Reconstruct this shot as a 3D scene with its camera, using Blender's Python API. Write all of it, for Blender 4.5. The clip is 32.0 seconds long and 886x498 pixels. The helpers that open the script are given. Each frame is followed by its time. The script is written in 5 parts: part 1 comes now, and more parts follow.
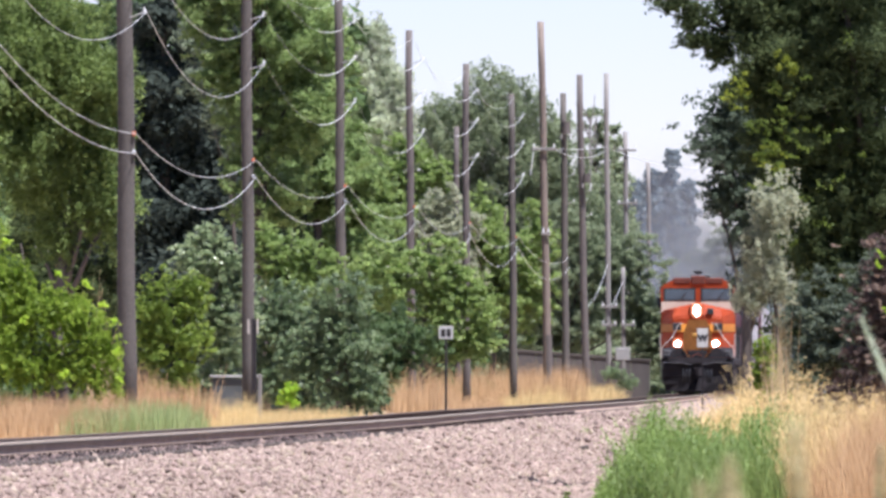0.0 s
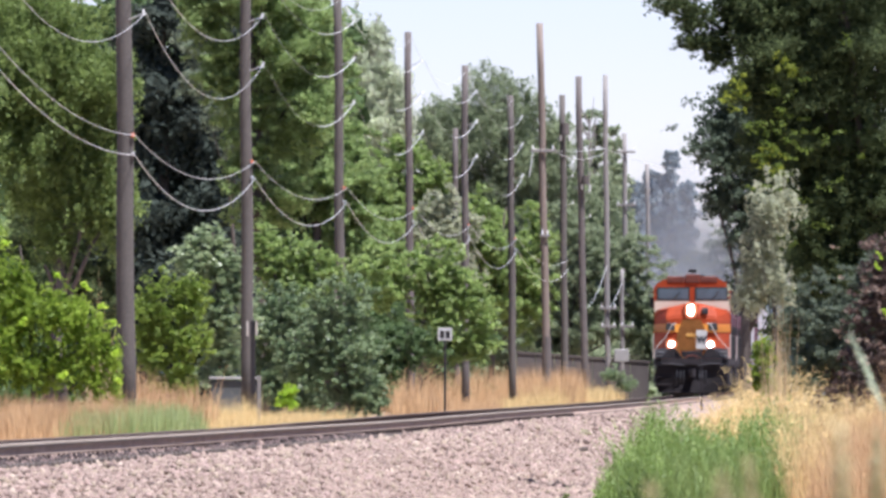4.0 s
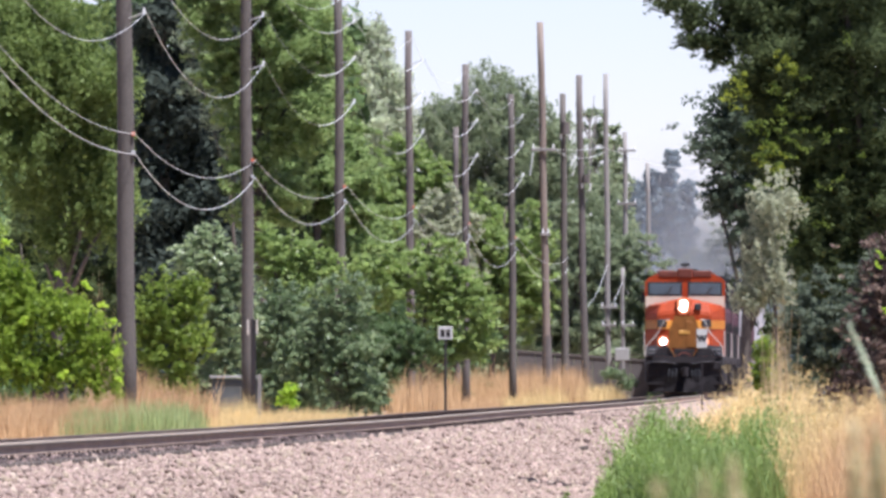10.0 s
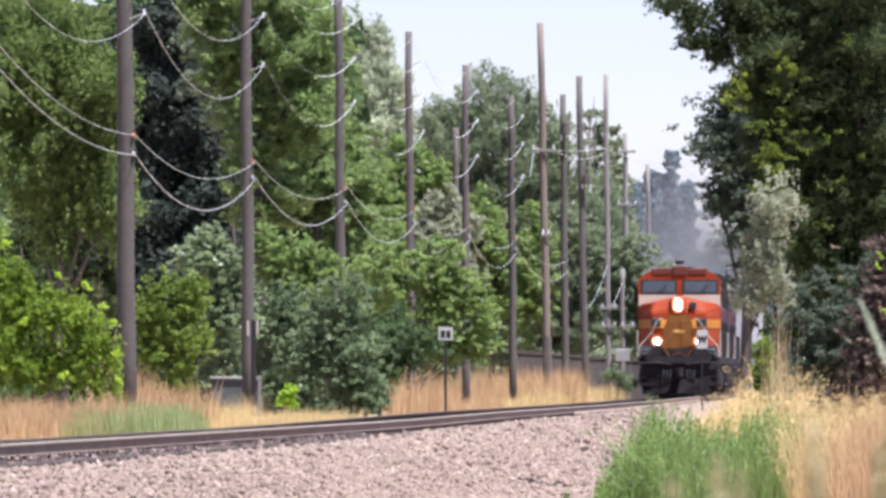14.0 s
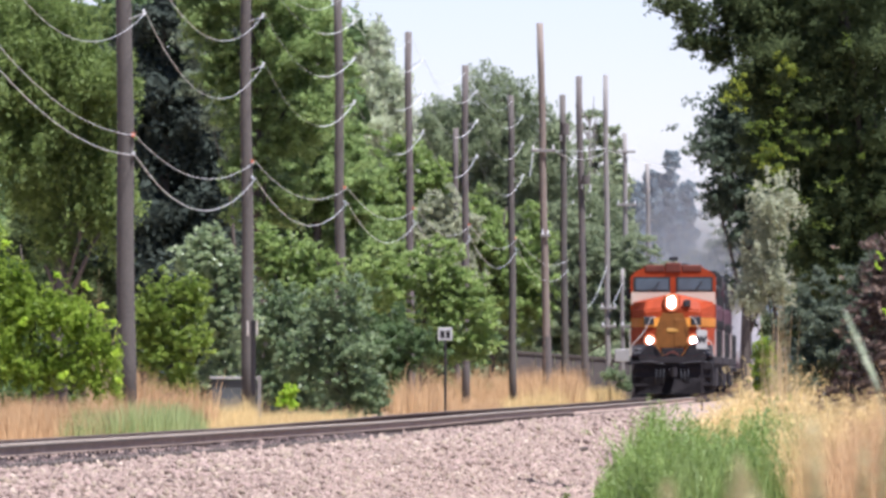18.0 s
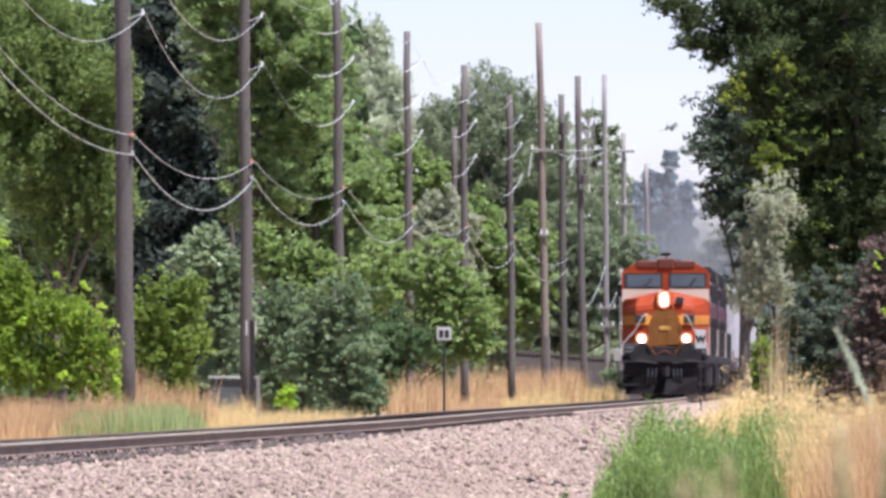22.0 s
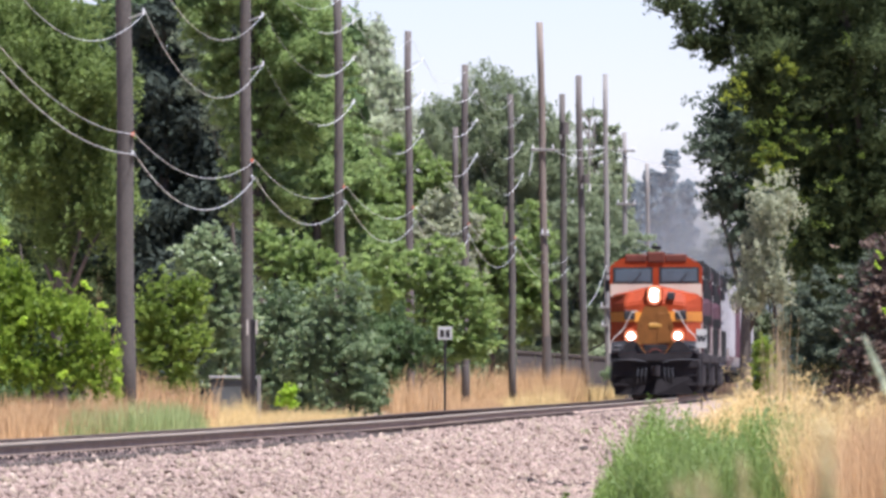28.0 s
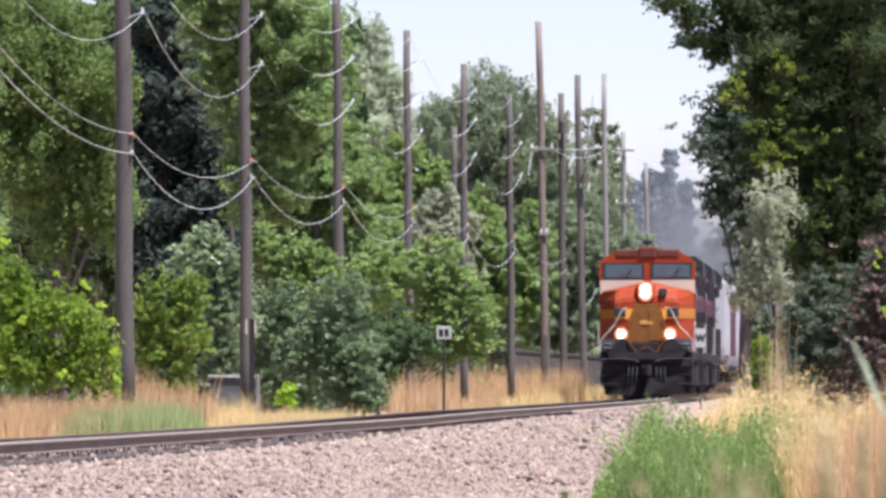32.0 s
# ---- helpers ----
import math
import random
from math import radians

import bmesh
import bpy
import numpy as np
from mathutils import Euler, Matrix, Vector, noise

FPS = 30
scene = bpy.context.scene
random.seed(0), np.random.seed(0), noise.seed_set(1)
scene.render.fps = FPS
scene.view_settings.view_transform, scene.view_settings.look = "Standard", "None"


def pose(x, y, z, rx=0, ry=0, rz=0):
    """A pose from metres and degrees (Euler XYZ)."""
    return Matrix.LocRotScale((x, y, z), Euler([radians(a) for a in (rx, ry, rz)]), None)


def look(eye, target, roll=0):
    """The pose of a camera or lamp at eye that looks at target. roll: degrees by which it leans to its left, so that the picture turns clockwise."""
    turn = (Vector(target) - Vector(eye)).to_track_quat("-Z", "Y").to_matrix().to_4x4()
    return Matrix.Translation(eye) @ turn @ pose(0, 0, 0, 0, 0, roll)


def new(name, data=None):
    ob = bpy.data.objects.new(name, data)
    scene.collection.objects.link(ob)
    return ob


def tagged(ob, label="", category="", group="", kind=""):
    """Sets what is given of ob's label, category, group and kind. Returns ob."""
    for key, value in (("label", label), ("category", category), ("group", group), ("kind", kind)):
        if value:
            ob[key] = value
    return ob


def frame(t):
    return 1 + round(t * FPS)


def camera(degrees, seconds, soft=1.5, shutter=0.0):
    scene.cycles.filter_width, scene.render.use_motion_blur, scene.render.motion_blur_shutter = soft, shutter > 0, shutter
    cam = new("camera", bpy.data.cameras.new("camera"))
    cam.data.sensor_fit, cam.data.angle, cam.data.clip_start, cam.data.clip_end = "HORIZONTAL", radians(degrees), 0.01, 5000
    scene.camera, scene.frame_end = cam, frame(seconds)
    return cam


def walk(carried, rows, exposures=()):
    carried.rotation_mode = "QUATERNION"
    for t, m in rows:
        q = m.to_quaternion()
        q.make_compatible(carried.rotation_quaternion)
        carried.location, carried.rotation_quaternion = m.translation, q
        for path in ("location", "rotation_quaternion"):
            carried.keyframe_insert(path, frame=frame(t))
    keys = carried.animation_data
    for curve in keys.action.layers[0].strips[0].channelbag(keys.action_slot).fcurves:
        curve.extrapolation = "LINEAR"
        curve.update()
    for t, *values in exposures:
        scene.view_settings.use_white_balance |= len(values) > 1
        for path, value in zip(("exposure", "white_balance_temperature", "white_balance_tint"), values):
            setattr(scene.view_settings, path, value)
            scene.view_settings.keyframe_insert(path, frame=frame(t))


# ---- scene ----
# ---- camera: a long lens on a tripod beside the track, stirred a little by the wind ----
cam = camera(4.7, 32.0, soft=3.2)
cam.data.dof.use_dof = True
cam.data.dof.focus_distance = 260.0
cam.data.dof.aperture_fstop = 34.0
walk(cam, [
    (0, pose(0, 0, 0.6, 90.68784, 0, 0.00417)),
    (0.5, pose(0, 0, 0.6, 90.68827, 0, 0.00417)),
    (1, pose(0, 0, 0.6, 90.68906, 0, 0.00166)),
    (1.5, pose(0, 0, 0.6, 90.68699, 0, 0.00166)),
    (2, pose(0, 0, 0.6, 90.68950, 0, 0.00545)),
    (2.5, pose(0, 0, 0.6, 90.68702, 0, 0.00504)),
    (3, pose(0, 0, 0.6, 90.68950, 0, 0.00420)),
    (3.5, pose(0, 0, 0.6, 90.69741, 0, -0.00169)),
    (5.5, pose(0, 0, 0.6, 90.69195, 0, 0.00166)),
    (6, pose(0, 0, 0.6, 90.69324, 0, 0.00125)),
    (6.5, pose(0, 0, 0.6, 90.69403, 0, 0.00166)),
    (7, pose(0, 0, 0.6, 90.69324, 0, 0.00128)),
    (7.5, pose(0, 0, 0.6, 90.69411, 0, 0.00292)),
    (8, pose(0, 0, 0.6, 90.69280, 0, 0.00333)),
    (8.5, pose(0, 0, 0.6, 90.69114, 0, 0.00125)),
    (9, pose(0, 0, 0.6, 90.69236, 0, -0.00038)),
    (9.5, pose(0, 0, 0.6, 90.69157, 0, -0.00041)),
    (10, pose(0, 0, 0.6, 90.69032, 0, 0.00125)),
    (10.5, pose(0, 0, 0.6, 90.69329, 0, 0.00000)),
    (11, pose(0, 0, 0.6, 90.69242, 0, 0.00082)),
    (11.5, pose(0, 0, 0.6, 90.69157, 0, -0.00044)),
    (12, pose(0, 0, 0.6, 90.69490, 0, 0.00000)),
    (12.5, pose(0, 0, 0.6, 90.69449, 0, 0.00044)),
    (13, pose(0, 0, 0.6, 90.69446, 0, 0.00125)),
    (13.5, pose(0, 0, 0.6, 90.69362, 0, 0.00294)),
    (14, pose(0, 0, 0.6, 90.69493, 0, 0.00210)),
    (14.5, pose(0, 0, 0.6, 90.69662, 0, 0.00087)),
    (16.5, pose(0, 0, 0.6, 90.69656, 0, 0.00213)),
    (17, pose(0, 0, 0.6, 90.69784, 0, 0.00335)),
    (17.5, pose(0, 0, 0.6, 90.69703, 0, 0.00210)),
    (18, pose(0, 0, 0.6, 90.69574, 0, 0.00041)),
    (18.5, pose(0, 0, 0.6, 90.69744, 0, -0.00123)),
    (19, pose(0, 0, 0.6, 90.69534, 0, -0.00289)),
    (19.5, pose(0, 0, 0.6, 90.69746, 0, -0.00204)),
    (20, pose(0, 0, 0.6, 90.68200, 0, 0.00957)),
    (20.5, pose(0, 0, 0.6, 90.70202, 0, -0.00502)),
    (21, pose(0, 0, 0.6, 90.69744, 0, -0.00624)),
    (21.5, pose(0, 0, 0.6, 90.69825, 0, -0.00543)),
    (22, pose(0, 0, 0.6, 90.69405, 0, -0.00583)),
    (22.5, pose(0, 0, 0.6, 90.69531, 0, 0.00003)),
    (23, pose(0, 0, 0.6, 90.69446, 0, -0.00335)),
    (23.5, pose(0, 0, 0.6, 90.69198, 0, -0.00414)),
    (24, pose(0, 0, 0.6, 90.69615, 0, -0.00461)),
    (24.5, pose(0, 0, 0.6, 90.69744, 0, -0.00668)),
    (25, pose(0, 0, 0.6, 90.69741, 0, -0.00499)),
    (25.5, pose(0, 0, 0.6, 90.69782, 0, -0.00709)),
    (27.5, pose(0, 0, 0.6, 90.70158, 0, -0.00207)),
    (28, pose(0, 0, 0.6, 90.69157, 0, -0.00123)),
    (28.5, pose(0, 0, 0.6, 90.69204, 0, 0.00000)),
    (29, pose(0, 0, 0.6, 90.68699, 0, -0.00374)),
    (29.5, pose(0, 0, 0.6, 90.68950, 0, -0.00414)),
    (30, pose(0, 0, 0.6, 90.68787, 0, -0.00499)),
    (30.5, pose(0, 0, 0.6, 90.68533, 0, -0.00747)),
    (31, pose(0, 0, 0.6, 90.68577, 0, -0.00919)),
    (31.5, pose(0, 0, 0.6, 90.68909, 0, -0.00832)),
    (32, pose(0, 0, 0.6, 90.68825, 0, -0.00709)),
], exposures=[(0.0, 1.50, 5530, 18), (32.0, 1.50, 5530, 18)])

# ---- world and sun ----
SUN_DIR = Vector((0.32, -0.27, 1.0)).normalized()
world = bpy.data.worlds.new("sky")
scene.world = world
world.use_nodes = True
wn = world.node_tree
sky = wn.nodes.new("ShaderNodeTexSky")
sky.sky_type = "NISHITA"
sky.sun_disc = False
sky.sun_elevation = math.asin(SUN_DIR.z)
sky.sun_rotation = math.atan2(SUN_DIR.x, SUN_DIR.y)
sky.air_density = 1.0
sky.dust_density = 0.2
sky.ozone_density = 0.6
sky.altitude = 1600
tint = wn.nodes.new("ShaderNodeMix")  # thin summer haze takes the green out of the sky
tint.data_type = "RGBA"
tint.blend_type = "MULTIPLY"
tint.inputs["Factor"].default_value = 1.0
tint.inputs["B"].default_value = (0.98, 0.868, 0.93, 1)
wn.links.new(sky.outputs[0], tint.inputs["A"])
wn.links.new(tint.outputs["Result"], wn.nodes["Background"].inputs["Color"])
wn.nodes["Background"].inputs["Strength"].default_value = 0.0505
sun = new("sun", bpy.data.lights.new("sun", "SUN"))
sun.data.energy = 4.7
sun.data.angle = radians(0.6)
sun.data.color = (1.0, 0.93, 0.82)
sun.matrix_world = look(SUN_DIR * 60, (0, 0, 0))

# ---- materials ----
def mat(name, col, rough=0.7, metal=0.0, vary=0.25, scale=3.0, fine=40.0, bump=0.0, second=None, island=0.0, through_light=0.0, spec=0.4, rnd=0.0):
    """Base colour broken up at two scales, with relief; island: change from piece to piece; rnd: from object to object."""
    m = bpy.data.materials.new(name)
    m.use_nodes = True
    t = m.node_tree
    b = t.nodes["Principled BSDF"]
    b.inputs["Roughness"].default_value = rough
    b.inputs["Metallic"].default_value = metal
    b.inputs["Specular IOR Level"].default_value = spec
    co = t.nodes.new("ShaderNodeTexCoord")
    n1 = t.nodes.new("ShaderNodeTexNoise")
    n1.inputs["Scale"].default_value = scale
    n1.inputs["Detail"].default_value = 5
    n2 = t.nodes.new("ShaderNodeTexNoise")
    n2.inputs["Scale"].default_value = fine
    n2.inputs["Detail"].default_value = 3
    for n in (n1, n2):
        t.links.new(co.outputs["Object"], n.inputs["Vector"])
    add = t.nodes.new("ShaderNodeMath")
    add.operation = "ADD"
    t.links.new(n1.outputs[0], add.inputs[0])
    t.links.new(n2.outputs[0], add.inputs[1])
    last = add
    for amount, node, out in ((island, "ShaderNodeNewGeometry", "Random Per Island"), (rnd, "ShaderNodeObjectInfo", "Random")):
        if amount:
            g = t.nodes.new(node)
            s = t.nodes.new("ShaderNodeMath")
            s.operation = "MULTIPLY_ADD"
            s.inputs[1].default_value = amount
            t.links.new(g.outputs[out], s.inputs[0])
            sub_half = t.nodes.new("ShaderNodeMath")
            sub_half.operation = "SUBTRACT"
            sub_half.inputs[1].default_value = amount / 2
            t.links.new(last.outputs[0], sub_half.inputs[0])
            t.links.new(sub_half.outputs[0], s.inputs[2])
            last = s
    rng = t.nodes.new("ShaderNodeMapRange")
    rng.inputs["From Min"].default_value = 0.55
    rng.inputs["From Max"].default_value = 1.45
    t.links.new(last.outputs[0], rng.inputs["Value"])
    ramp = t.nodes.new("ShaderNodeMix")
    ramp.data_type = "RGBA"
    lo = [c * (1 - vary) for c in col]
    hi = list(second) if second else [min(1, c * (1 + vary)) for c in col]
    ramp.inputs["A"].default_value = (*lo, 1)
    ramp.inputs["B"].default_value = (*hi, 1)
    t.links.new(rng.outputs[0], ramp.inputs["Factor"])
    t.links.new(ramp.outputs["Result"], b.inputs["Base Color"])
    if bump:
        bp = t.nodes.new("ShaderNodeBump")
        bp.inputs["Strength"].default_value = bump
        bp.inputs["Distance"].default_value = 0.02
        t.links.new(n2.outputs[0], bp.inputs["Height"])
        t.links.new(bp.outputs[0], b.inputs["Normal"])
    if through_light:
        tr = t.nodes.new("ShaderNodeBsdfTranslucent")
        mx = t.nodes.new("ShaderNodeMixShader")
        mx.inputs[0].default_value = through_light
        t.links.new(ramp.outputs["Result"], tr.inputs["Color"])
        t.links.new(b.outputs[0], mx.inputs[1])
        t.links.new(tr.outputs[0], mx.inputs[2])
        t.links.new(mx.outputs[0], t.nodes["Material Output"].inputs["Surface"])
    return m


def leafy(name, dark, light, tl=0.35, rough=0.55, spec=0.22):
    return mat(name, dark, rough, vary=0.0, scale=0.5, fine=3.0, second=light, island=0.45, through_light=min(0.68, tl + 0.08), spec=spec)


def glow(name, col, strength, base=(0.9, 0.9, 0.9)):
    m = bpy.data.materials.new(name)
    m.use_nodes = True
    b = m.node_tree.nodes["Principled BSDF"]
    b.inputs["Base Color"].default_value = (*base, 1)
    b.inputs["Emission Color"].default_value = (*col, 1)
    b.inputs["Emission Strength"].default_value = strength
    return m


M_SOIL = mat("dry_soil", (0.30, 0.23, 0.16), 0.95, vary=0.3, scale=0.4, fine=8, bump=0.5)
M_BALLAST = mat("crushed_stone_bed", (0.235, 0.172, 0.13), 0.9, vary=0.35, scale=2.0, fine=30, bump=0.8)


def stone_mix(name, colours, rough=0.85):
    """Crushed rock: every stone its own colour out of a row of them, with a fine grain."""
    m = bpy.data.materials.new(name)
    m.use_nodes = True
    t = m.node_tree
    b = t.nodes["Principled BSDF"]
    b.inputs["Roughness"].default_value = rough
    b.inputs["Specular IOR Level"].default_value = 0.3
    g = t.nodes.new("ShaderNodeNewGeometry")
    r = t.nodes.new("ShaderNodeValToRGB")
    r.color_ramp.interpolation = "CONSTANT"
    for i, (at, c) in enumerate(colours):
        e = r.color_ramp.elements[i] if i < 2 else r.color_ramp.elements.new(at)
        e.position = at
        e.color = (*c, 1)
    t.links.new(g.outputs["Random Per Island"], r.inputs["Fac"])
    co = t.nodes.new("ShaderNodeTexCoord")
    n = t.nodes.new("ShaderNodeTexNoise")
    n.inputs["Scale"].default_value = 22
    n.inputs["Detail"].default_value = 3
    t.links.new(co.outputs["Object"], n.inputs["Vector"])
    k = t.nodes.new("ShaderNodeMapRange")
    k.inputs["From Min"].default_value = 0.3
    k.inputs["From Max"].default_value = 0.7
    k.inputs["To Min"].default_value = 0.72
    k.inputs["To Max"].default_value = 1.22
    t.links.new(n.outputs[0], k.inputs["Value"])
    mul = t.nodes.new("ShaderNodeVectorMath")
    mul.operation = "SCALE"
    t.links.new(r.outputs["Color"], mul.inputs[0])
    t.links.new(k.outputs[0], mul.inputs["Scale"])
    t.links.new(mul.outputs[0], b.inputs["Base Color"])
    return m


M_STONE = stone_mix("crushed_stone", [(0.0, (0.121, 0.086, 0.070)), (0.04, (0.186, 0.136, 0.108)), (0.18, (0.216, 0.158, 0.126)), (0.40, (0.233, 0.171, 0.137)), (0.60, (0.255, 0.185, 0.153)), (0.74, (0.243, 0.193, 0.137)), (0.87, (0.276, 0.211, 0.166)), (0.96, (0.337, 0.273, 0.209))])
M_STONE_DARK = stone_mix("dark_brown_stones", [(0.0, (0.035, 0.026, 0.024)), (0.4, (0.07, 0.05, 0.045)), (0.7, (0.12, 0.085, 0.075)), (0.9, (0.22, 0.16, 0.13))])
M_RAIL = mat("rusty_rail_steel", (0.44, 0.33, 0.255), 0.9, metal=0.0, spec=0.08, vary=0.3, scale=1.5, fine=25, bump=0.2)
M_RAILHEAD = mat("dusty_rail_head", (0.23, 0.19, 0.15), 0.75, metal=0.0, spec=0.15, vary=0.2, scale=2, fine=20)
M_RAILTOP = mat("dull_rail_steel", (0.20, 0.165, 0.135), 0.8, metal=0.0, vary=0.15, spec=0.1)
M_TRACK_DARK = mat("dark_brown_track", (0.06, 0.045, 0.040), 0.95, spec=0.05, vary=0.5, scale=3, fine=30, bump=0.8)
M_TIE = mat("creosoted_wood", (0.07, 0.055, 0.045), 0.9, vary=0.4, scale=2, fine=30, bump=0.5, rnd=0.5)
M_POLE = mat("weathered_pole_wood", (0.074, 0.064, 0.055), 0.85, vary=0.3, scale=1.2, fine=22, bump=0.5, rnd=0.3)
M_POLE_DARK = mat("dark_tarred_pole_wood", (0.09, 0.076, 0.068), 0.85, vary=0.3, scale=1.2, fine=22, bump=0.5)
M_POLE_TAN = mat("tan_pole_wood", (0.15, 0.118, 0.095), 0.85, vary=0.25, scale=1.2, fine=22, bump=0.5)
M_POLE_GREY = mat("grey_pole_wood", (0.18, 0.165, 0.15), 0.85, vary=0.2, scale=1.2, fine=22, bump=0.4)
M_WIRE = mat("bare_aluminium_cable", (0.56, 0.57, 0.54), 0.45, metal=0.35, vary=0.1, scale=1, fine=60)
# dimmer copy of the cable colour, for strands that don't catch the sun
M_DULL_WIRE = mat("glintless_grey_cable", (0.30, 0.31, 0.30), 0.6, metal=0.2, vary=0.15, scale=1, fine=60)
M_GALV = mat("galvanised_steel", (0.45, 0.46, 0.46), 0.45, metal=0.7, vary=0.15)
M_PORC = mat("white_porcelain", (0.6, 0.6, 0.58), 0.25, vary=0.05)
M_ORANGE_TAG = mat("orange_plastic", (0.50, 0.15, 0.08), 0.5, vary=0.1)
M_SIGN = mat("weathered_sign_paint", (0.37, 0.37, 0.345), 0.7, vary=0.15, scale=6)
M_CASE = mat("dusty_grey_steel_case", (0.26, 0.25, 0.235), 0.7, vary=0.15, scale=4)
M_BLACK = mat("black_paint", (0.02, 0.02, 0.022), 0.5, vary=0.3)
M_WALL = mat("weathered_brown_wall", (0.085, 0.074, 0.068), 0.9, vary=0.3, scale=2, fine=18, bump=0.4, rnd=0.3)
M_CONC = mat("weathered_concrete", (0.07, 0.073, 0.07), 0.9, vary=0.4, scale=3, fine=30, bump=0.3)
M_REED = mat("dry_reed", (0.50, 0.36, 0.16), 0.7, vary=0.3, scale=3, fine=20, second=(0.72, 0.56, 0.32), through_light=0.3)
M_BARK = mat("tree_bark", (0.07, 0.057, 0.046), 0.9, vary=0.35, scale=2, fine=20, bump=0.6)
M_L_YEL = leafy("sunny_elm_leaves", (0.085, 0.125, 0.035), (0.26, 0.34, 0.10), 0.5)
M_L_BRIGHT = leafy("bright_vine_leaves", (0.09, 0.15, 0.014), (0.36, 0.48, 0.065), 0.58)
M_L_MID = leafy("green_leaves", (0.118, 0.18, 0.054), (0.35, 0.45, 0.172), 0.58)
# dull leaf colour, darkened for the shaded cottonwood behind the big one
M_L_DUSK = leafy("shade_dulled_green_leaves", (0.048, 0.066, 0.044), (0.135, 0.17, 0.108), 0.45, 0.7, 0.1)
M_L_FRESH = leafy("fresh_green_leaves", (0.132, 0.202, 0.048), (0.42, 0.53, 0.18), 0.58, 0.42, 0.5)
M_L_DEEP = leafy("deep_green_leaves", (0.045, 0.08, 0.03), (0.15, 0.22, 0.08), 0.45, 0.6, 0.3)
# darker leaf colour with the shade of the overhung trees put into it
M_L_SHADE = leafy("shade_darkened_leaves", (0.046, 0.063, 0.028), (0.108, 0.14, 0.053), 0.42, 0.7, 0.1)
# very dark needles: the shadowed gap in the woods is put into them
M_L_PINE = leafy("shadow_dark_needles", (0.036, 0.046, 0.038), (0.076, 0.092, 0.072), 0.3, 0.9, 0.0)
M_L_MUTED = leafy("muted_green_leaves", (0.115, 0.15, 0.095), (0.30, 0.35, 0.235), 0.5, 0.6, 0.2)
M_L_SAGE = leafy("dull_sage_leaves", (0.072, 0.094, 0.062), (0.205, 0.245, 0.165), 0.45, 0.6, 0.25)
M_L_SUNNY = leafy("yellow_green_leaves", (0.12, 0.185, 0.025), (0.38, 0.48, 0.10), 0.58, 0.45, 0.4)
M_L_PALE = leafy("pale_glossy_leaves", (0.13, 0.19, 0.085), (0.46, 0.54, 0.30), 0.5, 0.32, 0.7)
M_L_GREY = leafy("grey_green_leaves", (0.100, 0.155, 0.068), (0.37, 0.45, 0.245), 0.55, 0.4, 0.55)
M_L_SILVER = leafy("silvery_olive_leaves", (0.26, 0.275, 0.175), (0.53, 0.55, 0.39), 0.58)
M_L_WILLOW = leafy("pale_willow_leaves", (0.38, 0.42, 0.29), (0.68, 0.73, 0.54), 0.6)
# far needles and leaves, tinted blue to imitate distance haze
M_L_HAZE_BLUE = leafy("haze_blue_needles", (0.16, 0.20, 0.21), (0.24, 0.285, 0.30), 0.5, 0.8, 0.1)
# paler, greyer green: distance haze is mixed into the leaf colour
M_L_HAZE_GREEN = leafy("haze_paled_green_leaves", (0.152, 0.19, 0.110), (0.345, 0.395, 0.232), 0.55, 0.8, 0.1)
# two leaf colours with the glow of backlight painted in
M_L_BACKLIT_LIME = leafy("backlit_lime_leaves", (0.07, 0.11, 0.018), (0.19, 0.25, 0.045), 0.5)
M_L_BACKLIT_GOLD = leafy("backlit_gold_leaves", (0.15, 0.185, 0.02), (0.32, 0.38, 0.05), 0.5)
# brighter leaf colour; on the vine tips it stands for sunlight
M_L_TIP = leafy("bright_sunlit_toned_leaves", (0.32, 0.48, 0.03), (0.58, 0.74, 0.10), 0.6)
M_L_RED = leafy("dark_red_leaves", (0.075, 0.054, 0.048), (0.19, 0.135, 0.108), 0.4)
M_TUFT = leafy("dull_pink_seed_heads", (0.30, 0.22, 0.17), (0.50, 0.40, 0.31), 0.5)
M_STRAW = mat("dry_straw", (0.55, 0.40, 0.16), 0.7, vary=0.0, scale=0.6, fine=6, second=(0.87, 0.70, 0.34), island=0.5, through_light=0.5)
M_RUST_GRASS = mat("reddish_dry_grass", (0.40, 0.25, 0.115), 0.8, vary=0.0, scale=0.6, fine=6, second=(0.62, 0.42, 0.22), island=0.8, through_light=0.3)
M_GRASS = mat("green_grass", (0.10, 0.15, 0.035), 0.6, vary=0.0, scale=0.8, fine=8, second=(0.30, 0.39, 0.115), island=0.8, through_light=0.35)
M_WEED = mat("green_weed_leaves", (0.10, 0.155, 0.032), 0.55, vary=0.0, scale=1.4, fine=8, second=(0.22, 0.31, 0.075), island=0.6, through_light=0.45)
M_WISP = mat("pale_seed_grass", (0.38, 0.35, 0.18), 0.6, vary=0.0, scale=8, fine=60, second=(0.60, 0.54, 0.31), island=0.8, through_light=0.5)
M_STEM = mat("pale_grey_green_stem", (0.46, 0.52, 0.38), 0.6, vary=0.0, scale=8, fine=60, second=(0.68, 0.74, 0.58), island=0.8, through_light=0.5)
M_PALE_GRASS = mat("pale_green_grass", (0.20, 0.27, 0.085), 0.6, vary=0.0, scale=0.8, fine=8, second=(0.42, 0.47, 0.20), island=0.8, through_light=0.35)
M_ORANGE = mat("orange_locomotive_paint", (0.24, 0.037, 0.009), 0.6, spec=0.12, vary=0.28, scale=2.2, fine=24)
M_YELLOW = mat("yellow_stripe_paint", (0.62, 0.26, 0.03), 0.45, vary=0.12, scale=1.5, fine=30)
